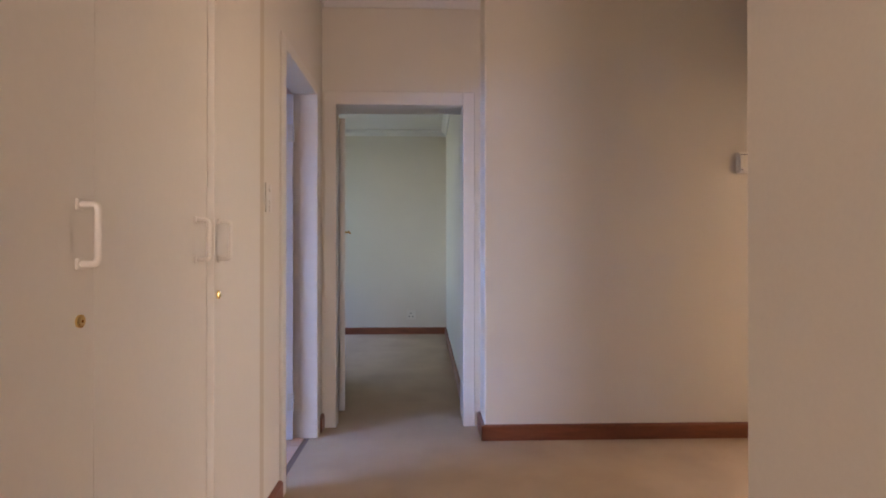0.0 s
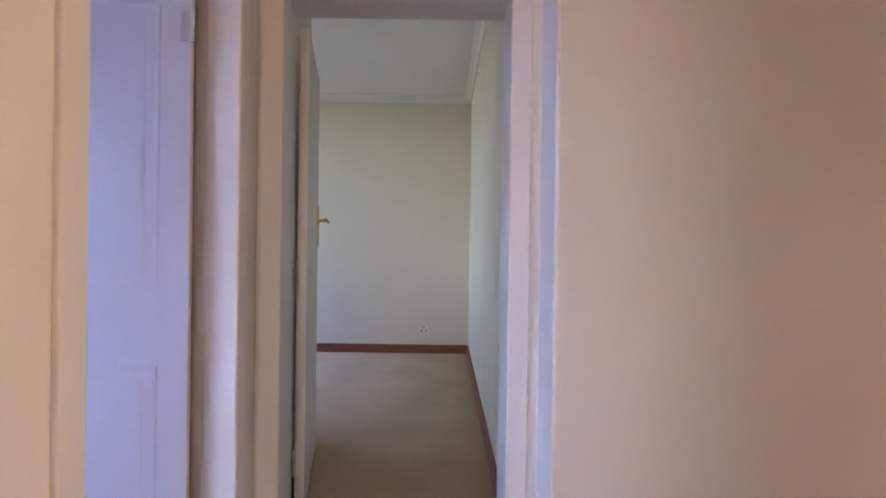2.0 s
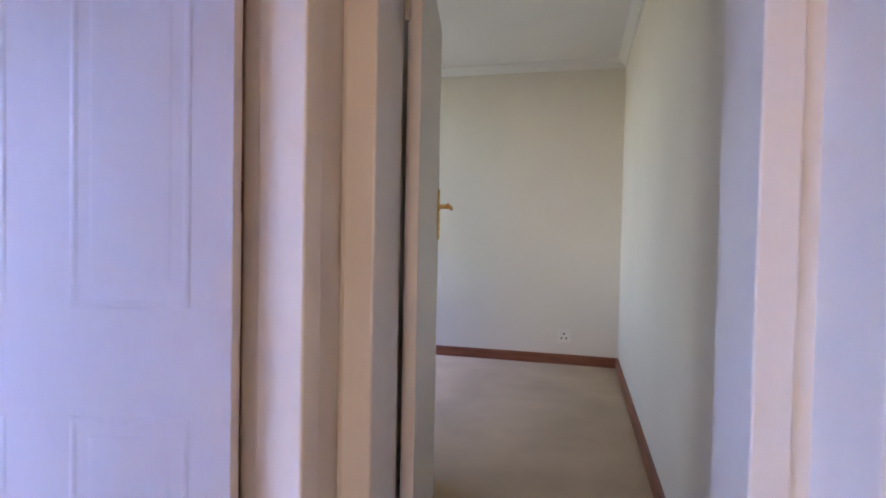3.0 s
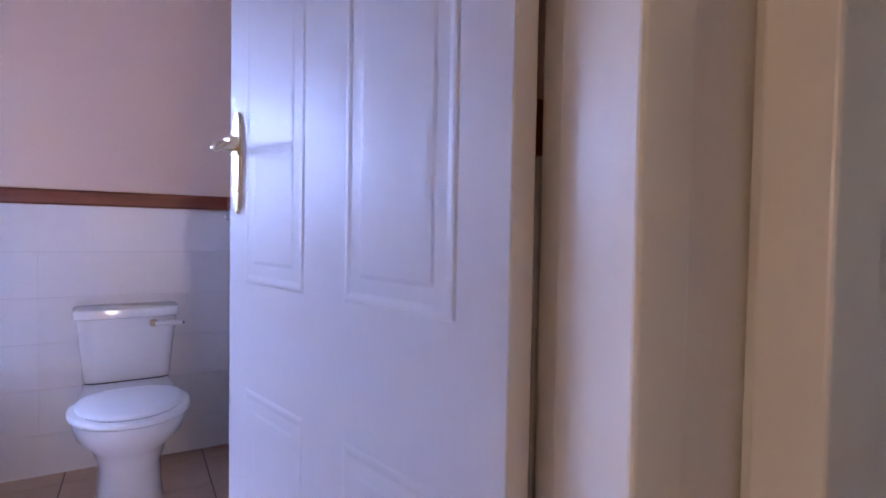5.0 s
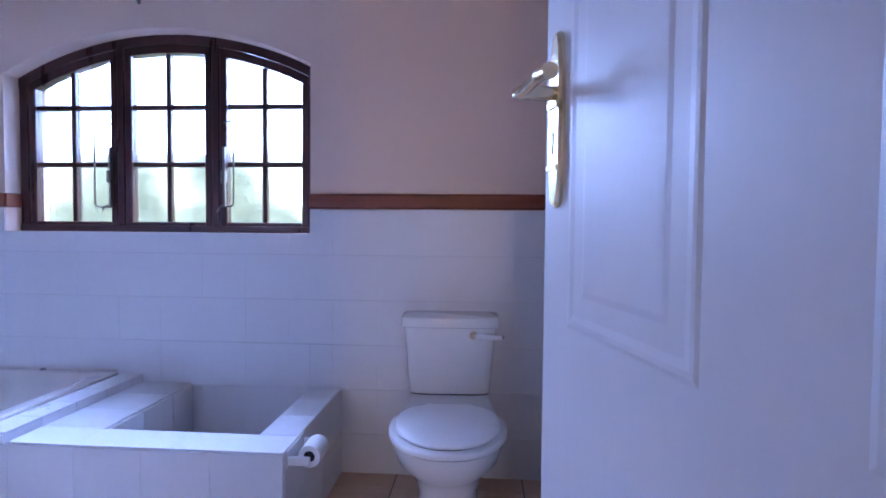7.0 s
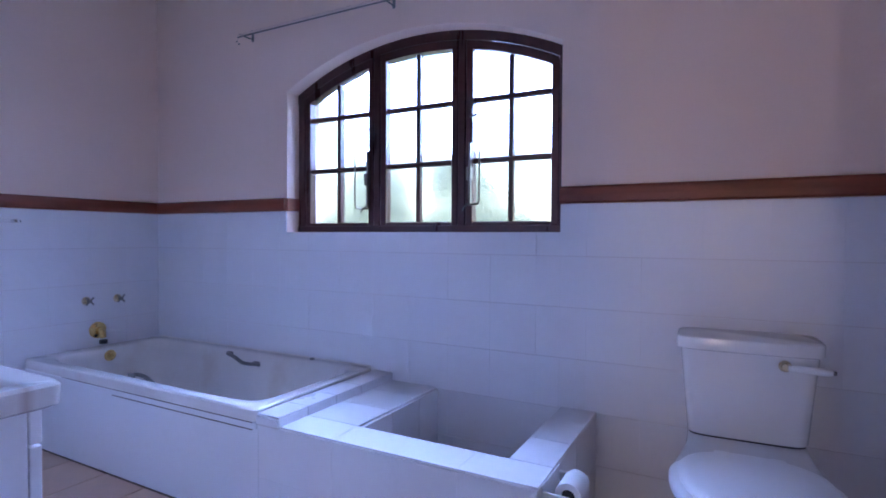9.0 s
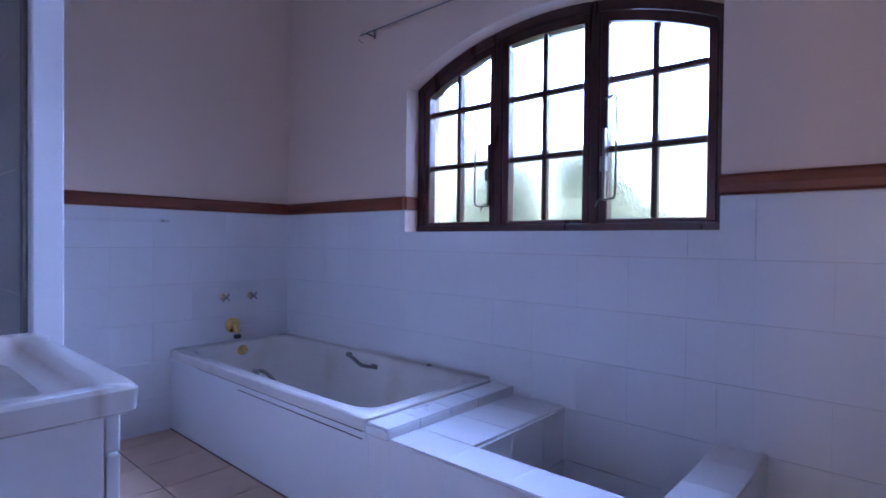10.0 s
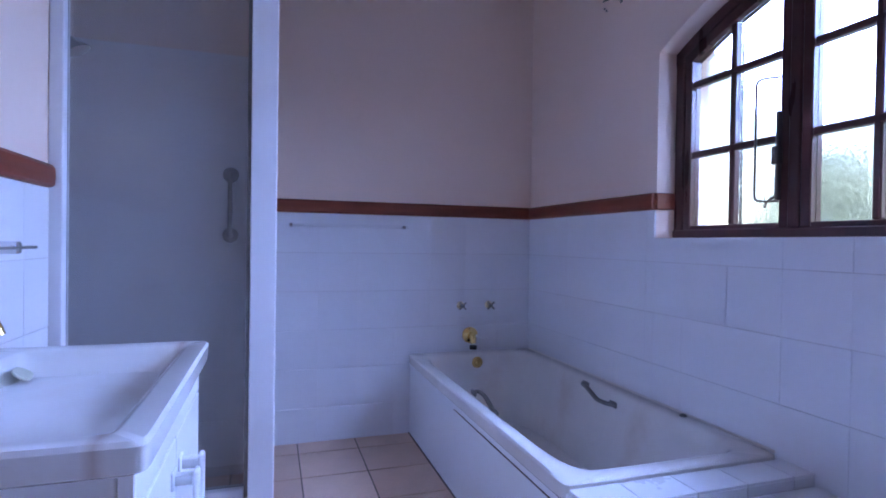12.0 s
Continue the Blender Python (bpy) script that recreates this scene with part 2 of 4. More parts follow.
# window wall with its arched opening
WX0, WX1, SILL, SPRING = -1.014, 0.437, 1.072, 1.775
bm = boxes((-2.30, 3.27, 0, 1.52, 3.52, SILL), (-2.30, 3.27, SILL, WX0, 3.52, TOP), (WX1, 3.27, SILL, 1.52, 3.52, TOP))
rings = []
for k in range(33):
    x = WX0 + (WX1 - WX0) * k / 32
    z = arch_z(x)
    rings.append([(x, 3.27, z), (x, 3.52, z), (x, 3.52, TOP), (x, 3.27, TOP)])
add = loft(rings)
me = bpy.data.meshes.new("tmp")
add.to_mesh(me)
bm.from_mesh(me)
add.free()
wall_north = structure("wall_north", bm, PINKISH, "pale plastered bathroom wall with an arched window opening", "wall")
wall_west = structure("wall_west", boxes((-2.30, 0.80, 0, -2.085, 3.27, TOP)), PINKISH, "pale plastered bathroom end wall", "wall")
wall_east = structure("wall_east", boxes((1.52, 0.90, 0, 1.98, 3.52, TOP)), PINKISH, "pale plastered wall behind the bathroom door", "wall")
wall_south = structure("wall_south", boxes((-1.18, 1.11, 0, 0.66, 1.205, TOP), (-1.18, 0.92, 0, -1.085, 1.11, TOP), (-2.085, 0.80, 0, -1.085, 0.92, TOP), (0.58, 0.90, 0, 0.66, 1.12, TOP)), PINKISH, "pale plastered wall behind the washbasin", "wall")
shower_wall = structure("wall_shower", boxes((-2.085, 1.765, 0, -1.065, 1.845, TOP), bevel=0.004), DOOR_WHITE, "white partition wall beside the shower", "wall")
wall_shower_back = structure("wall_shower_back", boxes((-2.085, 0.92, 0, -1.790, 1.765, TOP)), PINKISH, "pale plastered back wall of the shower, tiled below", "wall")

structure("wall_hall", boxes((0.43, 0.765, 0, 0.79, 0.90, TOP), (0.79, 0.765, 2.045, 1.52, 0.90, TOP), (1.52, 0.765, 0, 1.70, 0.90, TOP)), CREAM, "cream painted wall with the bathroom doorway", "wall")
structure("wall_passage", boxes((-4.2, 0.765, 0, -2.21, 1.2, TOP)), CREAM, "plain cream painted passage wall", "wall")
structure("wall_bedroom_door", boxes((1.70, 0.72, 0, 1.98, 0.90, TOP), (1.70, -0.14, 2.05, 1.98, 0.72, TOP), (1.70, -0.235, 0, 1.98, -0.14, TOP)), CREAM, "cream painted wall around the bedroom doorway", "wall")
structure("wall_pier", boxes((1.45, -2.03, 0, 1.98, -0.235, TOP), bevel=0.012, seg=3), CREAM, "broad cream painted wall with a rounded corner", "wall")
structure("wall_study", boxes((-1.08, -2.16, 0, 0.55, -2.03, TOP), (0.55, -2.16, 2.045, 1.39, -2.03, TOP), (1.39, -2.16, 0, 1.98, -2.03, TOP)), CREAM, "cream painted wall with the study doorway", "wall")
structure("wall_alcove", boxes((-1.08, -2.03, 0, -0.988, -0.43, TOP), (-4.2, -0.43, 0, -0.988, -0.31, TOP)), CREAM, "cream painted wall ending at the passage corner", "wall")
# end wall out of view, opened only for the passage fill lamp
structure("wall_passage_end", boxes((-4.35, -0.43, 0, -4.2, 1.2, 0.8), (-4.35, -0.43, 2.1, -4.2, 1.2, TOP), (-4.35, -0.43, 0.8, -4.2, -0.2, 2.1), (-4.35, 0.56, 0.8, -4.2, 1.2, 2.1)), CREAM, "cream wall with an unseen opening for the passage fill lamp", "wall")
structure("wall_bedroom_side", boxes((1.98, -0.30, 0, 5.456, -0.161, TOP)), CREAM, "cream painted bedroom side wall", "wall")
# added block behind the open leaf, shuts light out of the hinge gap
structure("wall_gap_blocker", boxes((1.98, 0.90, 0, 2.95, 3.27, TOP)), CREAM, "cream wall block added to keep the bedroom door's hinge gap dark", "wall")
structure("wall_bedroom_back", boxes((5.456, -0.30, 0, 5.66, 3.52, TOP)), CREAM, "cream painted bedroom back wall", "wall")
structure("wall_bedroom_window", boxes((1.98, 3.27, 0, 3.9, 3.52, TOP), (5.3, 3.27, 0, 5.456, 3.52, TOP), (3.9, 3.27, 0, 5.3, 3.52, 0.9), (3.9, 3.27, 2.6, 5.3, 3.52, TOP)), CREAM, "cream bedroom wall with a wide window opening", "wall")
# the unseen south opening is added to let the study fill lamp in
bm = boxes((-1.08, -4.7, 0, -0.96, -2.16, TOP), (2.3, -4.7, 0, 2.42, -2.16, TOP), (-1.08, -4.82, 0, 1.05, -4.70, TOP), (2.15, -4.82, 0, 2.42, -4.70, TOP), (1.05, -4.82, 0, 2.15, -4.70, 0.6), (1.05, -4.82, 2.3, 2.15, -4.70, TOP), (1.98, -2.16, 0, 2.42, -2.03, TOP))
structure("wall_study_room", bm, CREAM, "cream painted study walls with an unseen opening for the fill lamp", "wall")

# cornices
COVE = [(0, 0), (0, -0.07), (0.012, -0.07), (0.03, -0.035), (0.065, -0.012), (0.065, 0)]


def cornice(start, end, normal):
    structure("trim", extrude_profile(COVE, (*start, TOP), (*end, TOP), (*normal, 0)), WHITE_PAINT, "white plaster cornice under the ceiling", "cornice")


cornice((1.70, -0.235), (1.70, 0.765), (-1, 0))
cornice((1.45, -2.03), (1.45, -0.235), (-1, 0))
cornice((0.43, 0.765), (1.70, 0.765), (0, -1))
cornice((5.456, -0.161), (5.456, 3.27), (-1, 0))
cornice((1.98, -0.161), (5.456, -0.161), (0, 1))
cornice((-0.988, -2.03), (1.45, -2.03), (0, 1))

# skirting boards
BOARD = [(0, 0), (0.02, 0), (0.02, 0.078), (0.014, 0.088), (0, 0.09)]


def skirting(start, end, normal):
    structure("baseboard", extrude_profile(BOARD, (*start, 0), (*end, 0), (*normal, 0)), SKIRT, "red-brown varnished wooden skirting board", "skirting")


skirting((1.45, -2.03), (1.45, -0.215), (-1, 0))
skirting((1.43, -0.235), (1.70, -0.235), (0, 1))
skirting((1.60, 0.765), (1.70, 0.765), (0, -1))
skirting((5.456, -0.161), (5.456, 3.27), (-1, 0))
skirting((1.98, -0.161), (5.436, -0.161), (0, 1))
skirting((0.43, 0.765), (0.72, 0.765), (0, -1))
skirting((-0.988, -2.03), (0.50, -2.03), (0, 1))

# dado rails in the bathroom
RAIL = [(0, 0), (0.014, 0), (0.022, 0.008), (0.024, 0.03), (0.022, 0.056), (0.014, 0.066), (0, 0.066)]
RZ = 1.183


def dado(start, end, normal):
    structure("trim", extrude_profile(RAIL, (*start, RZ), (*end, RZ), (*normal, 0)), WOOD, "red-brown varnished wooden dado rail", "dado rail")


dado((-2.085, 3.27), (WX0, 3.27), (0, -1))
dado((WX1, 3.27), (1.52, 3.27), (0, -1))
dado((-2.085, 1.845), (-2.085, 3.248), (1, 0))
dado((1.52, 0.908), (1.52, 3.248), (-1, 0))
dado((-1.105, 1.205), (0.66, 1.205), (0, 1))
structure("trim", boxes((WX0, 3.262, RZ, WX0 + 0.012, 3.352, RZ + 0.066), bevel=0.004), WOOD, "short dado rail return in the window reveal", "dado rail")
# ---- bathroom window ----
window = tagged(new("window_1"), "arched dark mahogany casement window with small panes", "window", kind="structure")
FY0, FY1 = 3.352, 3.43
part("window_frame", boxes((WX0, FY0, SILL, WX0 + 0.045, FY1, SPRING + 0.02), (WX1 - 0.035, FY0, SILL, WX1, FY1, SPRING + 0.02), (WX0, FY0 - 0.006, SILL, WX1, FY1, SILL + 0.032), (-0.525, FY0, SILL, -0.487, FY1, 1.955), (-0.062, FY0, SILL, -0.024, FY1, 1.955), bevel=0.004), FRAME_WOOD, window)
part("window_head", arch_band(WX0, WX1, FY0, FY1, 0.0, 0.042), FRAME_WOOD, window)


def sash(x0, x1, rod):
    """One arched sash: stiles, bottom rail, curved head, two by three panes."""
    st, y0, y1 = 0.034, FY0 + 0.004, FY1 - 0.024
    z0 = SILL + 0.032
    bm = bmesh.new()
    for a, b in ((x0, x0 + st), (x1 - st, x1)):
        add_box(bm, a, y0, z0, b, y1, min(arch_z(a, 0.044), arch_z(b, 0.044)) - 0.004, bevel=0.004)
    add_box(bm, x0 + st, y0 + 0.001, z0, x1 - st, y1 - 0.001, z0 + 0.016, bevel=0.003)
    s = part("sash", bm, FRAME_WOOD, window)
    part("sash_head", arch_band(x0 + 0.003, x1 - 0.003, y0, y1, 0.044, 0.082, 12), FRAME_WOOD, s)
    mid = (x0 + x1) / 2
    bars = boxes((mid - 0.012, y0 + 0.003, z0 + 0.016, mid + 0.012, y1 - 0.014, arch_z(mid, 0.084)), bevel=0.005)
    for z in (1.39, 1.658):
        add_box(bars, x0 + st, y0 + 0.0025, z - 0.012, x1 - st, y1 - 0.0135, z + 0.012, bevel=0.005)
    part("glazing_bars", bars, FRAME_WOOD, s)
    yg = (y0 + y1) / 2
    for xa, xb in ((x0 + st, mid - 0.012), (mid + 0.012, x1 - st)):
        for za, zb in ((z0 + 0.016, 1.378), (1.402, 1.646), (1.67, None)):
            rings = []
            for k in range(7):
                x = xa + (xb - xa) * k / 6
                zt = zb if zb else arch_z(x, 0.084)
                rings.append([(x, yg - 0.002, za), (x, yg + 0.002, za), (x, yg + 0.002, zt), (x, yg - 0.002, zt)])
            p = part("pane", loft(rings), GLASS, s)
            p.visible_shadow = False
    if rod:
        x = mid - 0.031
        part("burglar_rod", tube([(x, FY1 + 0.012, SILL), (x, FY1 + 0.012, arch_z(x, 0.0))], 0.006, 10), PEWTER, s, "thin upright steel rod behind the glass", True)
    return s


left_sash, mid_sash, right_sash = sash(WX0 + 0.045, -0.525, True), sash(-0.487, -0.062, True), sash(-0.024, WX1 - 0.035, False)


def stay(parent, x, dx, z0, z1):
    """A bent wire loop that serves as the sash handle, and its catch."""
    pts = rounded([(x, 3.346, z1), (x + dx, 3.302, z1), (x + dx, 3.302, z0), (x, 3.346, z0)], 0.022)
    part("sash_handle", tube(pts, 0.0042, 8), PEWTER, parent, "thin dark bent-wire sash handle", True)
    bm = boxes((x - 0.006, 3.331, 1.19, x + 0.006, 3.350, 1.47), bevel=0.003)
    add_box(bm, x - 0.012, 3.321, 1.30, x + 0.010, 3.350, 1.36, bevel=0.004)
    tube(rounded([(x, 3.326, 1.20), (x - 0.012, 3.311, 1.185), (x - 0.02, 3.311, 1.165)], 0.006), 0.004, 8, bm)
    part("sash_catch", bm, PEWTER, parent, "dark metal sash catch")


stay(left_sash, -0.548, -0.050, 1.187, 1.577)
stay(right_sash, 0.006, 0.063, 1.195, 1.582)
# curtain rail above the window
rail = thing("curtain_rail", "thin double curtain rail on wall brackets", "curtain rail", pose(-1.33, 3.27, 2.112))
part("rail_bar", tube([(0.02, -0.06, 0), (1.93, -0.06, 0)], 0.0035, 8), PEWTER, rail, "thin dark metal bar", True)
part("rail_track", boxes((0.0, -0.035, 0.016, 1.95, -0.026, 0.032), bevel=0.002), ACRYLIC, rail, "clear plastic track")
for x in (0.07, 0.98, 1.88):
    part("bracket", boxes((x - 0.004, -0.064, -0.005, x + 0.004, 0, 0.0), (x - 0.008, -0.004, -0.014, x + 0.008, 0, 0.030), bevel=0.0015), PEWTER, rail)
for z in (0.010, -0.006):
    sc = lathe([(0.005, 0), (0.004, 0.003)], 10, "y")
    sc.transform(pose(-0.045 - z, 0, z, 0, 0, 180))
    part("screw", sc, PEWTER, rail, "dark screw left in the plaster")

# ---- outside ----
structure("ground", boxes((-400, 3.6, -0.5, 400, 600, -0.3)), EARTH, "dry lawn outside the house", "ground")
rnd = random.Random(5)


def leafy(name, at, wide, deep, high, count, size, label):
    verts, faces = [], []
    for _ in range(count):
        a, h = rnd.uniform(0, 2 * math.pi), rnd.random()
        r = math.sqrt(rnd.random()) * (1 - 0.55 * h * h) * (0.8 + 0.2 * math.sin(3 * a + 5 * h))
        c = Vector((wide * r * math.cos(a), deep * r * math.sin(a), high * h * (0.75 + 0.25 * math.sin(2.3 * a))))
        u = Vector((rnd.gauss(0, 1), rnd.gauss(0, 1), rnd.gauss(0, 1))).normalized()
        v = u.orthogonal().normalized()
        s = size * rnd.uniform(0.6, 1.3)
        b = len(verts)
        verts += [c - u * s, c + v * s * 0.45, c + u * s, c - v * s * 0.45]
        faces.append((b, b + 1, b + 2, b + 3))
    me = bpy.data.meshes.new(name)
    me.from_pydata(verts, [], faces)
    me.materials.append(LEAF)
    ob = new(name, me)
    ob.location = at
    return tagged(ob, label, "shrub", kind="stuff")


leafy("shrub", (-3.0, 8.0, -0.3), 2.8, 0.8, 2.5, 13000, 0.10, "pale green leafy shrub outside the window")
leafy("hedge", (-6.5, 14.0, -0.3), 6.0, 1.0, 2.2, 6000, 0.16, "pale green hedge across the lawn")

# ---- doors ----


def door_frame(name, label, parts):
    f = tagged(new(name), label, "door frame", kind="structure")
    for nm, rows in parts:
        part(nm, boxes(*rows, bevel=0.006, seg=3), GLOSS, f)
    return f


# bathroom frame: opening 0.80 to 1.505, hall face at y 0.758
door_frame("door_1_frame", "ivory painted steel frame of the bathroom door", [
    ("jamb", [(0.725, 0.752, 0, 0.80, 0.905, 2.10)]),
    ("jamb", [(1.503, 0.752, 0, 1.58, 0.862, 2.10), (1.514, 0.855, 0, 1.58, 0.905, 2.10)]),
    ("head", [(0.80, 0.7525, 2.04, 1.505, 0.9045, 2.10)])])
# bedroom frame: opening -0.125 to 0.68, hall face at x 1.69
door_frame("door_2_frame", "ivory painted frame of the bedroom door", [
    # third box is added behind the leaf to block light in the gap
    ("jamb", [(1.688, 0.675, 0, 1.79, 0.752, 2.12), (1.785, 0.711, 0, 1.985, 0.751, 2.12), (1.98, 0.738, 0, 2.055, 0.775, 2.12)]),
    ("jamb", [(1.688, -0.20, 0, 1.985, -0.125, 2.12)]),
    ("head", [(1.6885, -0.125, 2.035, 1.792, 0.711, 2.12), (1.785, -0.125, 2.072, 1.9845, 0.711, 2.119)])])
door_frame("door_3_frame", "ivory painted frame of the study door", [
    ("jamb", [(1.355, -2.165, 0, 1.435, -2.018, 2.11)]),
    ("jamb", [(0.49, -2.165, 0, 0.565, -2.018, 2.11)]),
    ("head", [(0.565, -2.1645, 2.035, 1.355, -2.0185, 2.11)])])


def panel_ring(u0, u1, z0, z1, side):
    """The raised moulding of one door panel, on the face side (-1 or 1) of a leaf in the u-z plane."""
    prof = [(0.0, 0.0), (0.005, 0.0013), (0.010, 0.0015), (0.018, 0.0003), (0.040, 0.0003), (0.047, 0.0012), (0.058, 0.0014)]
    rings = []
    for inset, h in prof:
        y = side * (0.0205 + h)
        rings.append([(u0 + inset, y, z0 + inset), (u1 - inset, y, z0 + inset), (u1 - inset, y, z1 - inset), (u0 + inset, y, z1 - inset)])
    return loft(rings, cap=True)


def lever(parent, u, z, side, hinge_dir, mat_):
    """Long back plate with shaped ends, keyhole and an S-shaped lever."""
    prof = []
    for k in range(24):
        t = 2 * math.pi * k / 24
        prof.append((0.0195 * math.copysign(abs(math.cos(t)) ** 0.8, math.cos(t)), 0.108 * math.copysign(abs(math.sin(t)) ** 0.45, math.sin(t))))
    rings = [[(u + a * s, side * y, z + b * s2) for a, b in prof] for s, s2, y in ((1, 1, 0.021), (1, 1, 0.025), (0.8, 0.965, 0.029), (0.75, 0.96, 0.029))]
    plate = part("handle_plate", loft(rings), mat_, parent, "long pale brass back plate", True)
    d = hinge_dir
    pts = rounded([(u, side * 0.026, z + 0.033), (u, side * 0.076, z + 0.032), (u + d * 0.03, side * 0.082, z + 0.020), (u + d * 0.058, side * 0.066, z + 0.038), (u + d * 0.096, side * 0.068, z + 0.031)], 0.010)
    n = len(pts)
    part("lever", tube(pts, [0.0092 - 0.0025 * math.sin(math.pi * k / (n - 1)) for k in range(n)], 12), mat_, plate, "", True)
    part("keyhole", boxes((u - 0.0028, side * 0.0285 - 0.001, z - 0.042, u + 0.0028, side * 0.0285 + 0.001, z - 0.014)), BLACK, plate)
    bm = boxes((u - 0.0165, min(side * 0.028, side * 0.032), z + 0.014, u + 0.0165, max(side * 0.028, side * 0.032), z + 0.022), bevel=0.001)
    add_box(bm, u - 0.0165, min(side * 0.028, side * 0.032), z - 0.062, u + 0.0165, max(side * 0.028, side * 0.032), z - 0.055, bevel=0.001)
    part("plate_ridges", bm, mat_, plate)


def panel_door(name, label, m, wide, mat_, handle_z):
    """A moulded four-panel leaf; u runs from the hinge to the free edge."""
    d = tagged(new(name), label, "door", kind="structure")
    d.matrix_world = m
    part("leaf", boxes((0, -0.0205, 0.008, wide, 0.0205, 2.028), bevel=0.0025, seg=2), mat_, d)
    for u0, u1 in ((0.085, 0.335), (wide - 0.335, wide - 0.085)):
        for z0, z1 in ((0.20, 0.76), (0.98, 1.86)):
            for side in (-1, 1):
                part("panel", panel_ring(u0, u1, z0, z1, side), mat_, d)
    for side in (-1, 1):
        lever(d, wide - 0.05, handle_z, side, -1, SATIN_BRASS)
    for z in (0.23, 1.80):
        bm = lathe([(0.0065, -0.05), (0.0065, 0.05)], 12)
        bm.transform(pose(-0.004, 0.026, z))
        add_box(bm, -0.004, 0.0195, z - 0.05, 0.03, 0.0225, z + 0.05)
        part("hinge", bm, GLOSS, d, "painted steel butt hinge")
    return d


# bathroom leaf stands open into the room; bedroom leaf stands open against its room
ang = math.degrees(math.atan2(1.676 - 0.897, 1.268 - 1.445))
n = Vector((math.sin(radians(ang)), -math.cos(radians(ang)), 0)) * 0.0205
panel_door("door_1", "open white gloss-painted moulded four-panel bathroom door", pose(1.462 + n.x, 0.888 + n.y, 0, 0, 0, ang), 0.80, DOOR_WHITE, 1.230)
ang2 = 10.2


def flush_door(name, label, m, wide, mat_, handle_z):
    d = tagged(new(name), label, "door", kind="structure")
    d.matrix_world = m
    part("leaf", boxes((0, -0.0205, 0.008, wide, 0.0205, 2.028), bevel=0.002, seg=2), mat_, d)
    if handle_z:
        for side in (-1, 1):
            lever(d, wide - 0.05, handle_z, side, -1, BRASS)
    for z in (0.23, 1.82):
        bm = lathe([(0.0075, -0.055), (0.0075, 0.055)], 12)
        bm.transform(pose(-0.006, 0.0225, z))
        add_box(bm, -0.006, 0.0195, z - 0.055, 0.035, 0.0235, z + 0.055)
        part("hinge", bm, GLOSS, d, "painted steel butt hinge")
    return d


flush_door("door_2", "open ivory-painted flush bedroom door with brass handle", pose(2.022, 0.690, 0, 0, 0, ang2), 0.747, GLOSS, 1.232)
flush_door("door_3", "open ivory-painted flush study door", pose(1.325, -2.20, 0, 0, 0, -92), 0.765, GLOSS, 1.06)

# ---- hall things ----


def cupboard_door(parent, x0, x1, handle_x, lock, g0=0.0025, g1=0.0025, proud=0.0):
    d = part("cupboard_door", boxes((x0 + g0, 0.727 - proud, 0.10, x1 - g1, 0.749 - proud, 2.60), bevel=0.0015, seg=2), GLOSS, parent)
    bm = tube(rounded([(handle_x, 0.729, 1.193), (handle_x, 0.692, 1.193), (handle_x, 0.692, 1.087), (handle_x, 0.729, 1.087)], 0.012), 0.0062, 10)
    for z in (1.193, 1.087):
        add_box(bm, handle_x - 0.010, 0.722, z - 0.010, handle_x + 0.010, 0.728, z + 0.010, bevel=0.002)
    bm.transform(pose(0, -proud, 0))
    part("handle", bm, GLOSS, d, "cream painted D-shaped handle", True)
    if lock:
        l = lathe([(0.012, 0), (0.012, 0.004), (0.008, 0.006), (0.003, 0.006), (0.003, 0.001)], 16, "y")
        l.transform(pose(handle_x + lock, 0.7265 - proud, 0.985, 0, 0, 180))
        part("lock", l, BRASS, d, "small round brass lock")
    return d


cup = thing("built_in_cupboard", "tall cream-painted built-in cupboard with D handles", "cupboard", pose(0, 0, 0))
part("carcass", boxes((-1.08, 0.752, 0.0, 0.27, 1.10, 2.66), (-2.2, 0.752, 0.0, -1.0805, 0.795, 2.66), bevel=0.003), GLOSS, cup)
part("plinth", boxes((-2.2, 0.742, 0.0, 0.27, 0.7515, 0.095)), SKIRT, cup, "red-brown wooden plinth")
for x0, x1, hx, lock, g0, g1, proud in ((-1.66, -1.16, -1.24, 0, 0.0025, 0.0025, 0), (-1.16, -0.66, -0.705, 0.002, 0.0025, 0.0003, 0), (-0.66, -0.15, -0.225, 0, 0.0003, 0.001, 0), (-0.15, 0.265, -0.120, -0.005, 0.001, 0.0025, 0.020)):
    cupboard_door(cup, x0, x1, hx, lock, g0, g1, proud)
# end post set darker and yellower than the cream around it
structure("trim", boxes((0.272, 0.742, 0, 0.428, 0.90, 2.66), bevel=0.005, seg=2), DARK_CREAM, "darker yellowish cream cupboard end post", "post")
structure("wall_above_cupboard", boxes((-1.08, 0.75, 2.66, 0.43, 1.10, TOP), (-2.2, 0.75, 2.66, -1.08, 0.795, TOP)), CREAM, "cream wall strip above the cupboard", "wall")

sw = thing("light_switch", "ivory plastic double light switch plate on the hall wall", "light switch", pose(0.556, 0.765, 1.330))
part("plate", boxes((-0.042, -0.005, -0.06, 0.042, 0, 0.06), bevel=0.002, seg=2), PLASTIC, sw)
for z in (0.034, -0.016, -0.036):
    part("rocker", boxes((-0.008, -0.010, z - 0.008, 0.008, -0.004, z + 0.008), bevel=0.002), PLASTIC, sw)
for z in (0.052, -0.052):
    s = lathe([(0.0035, 0), (0.0035, 0.0015)], 10, "y")
    s.transform(pose(0, -0.0065, z))
    part("screw", s, CHROME, sw)

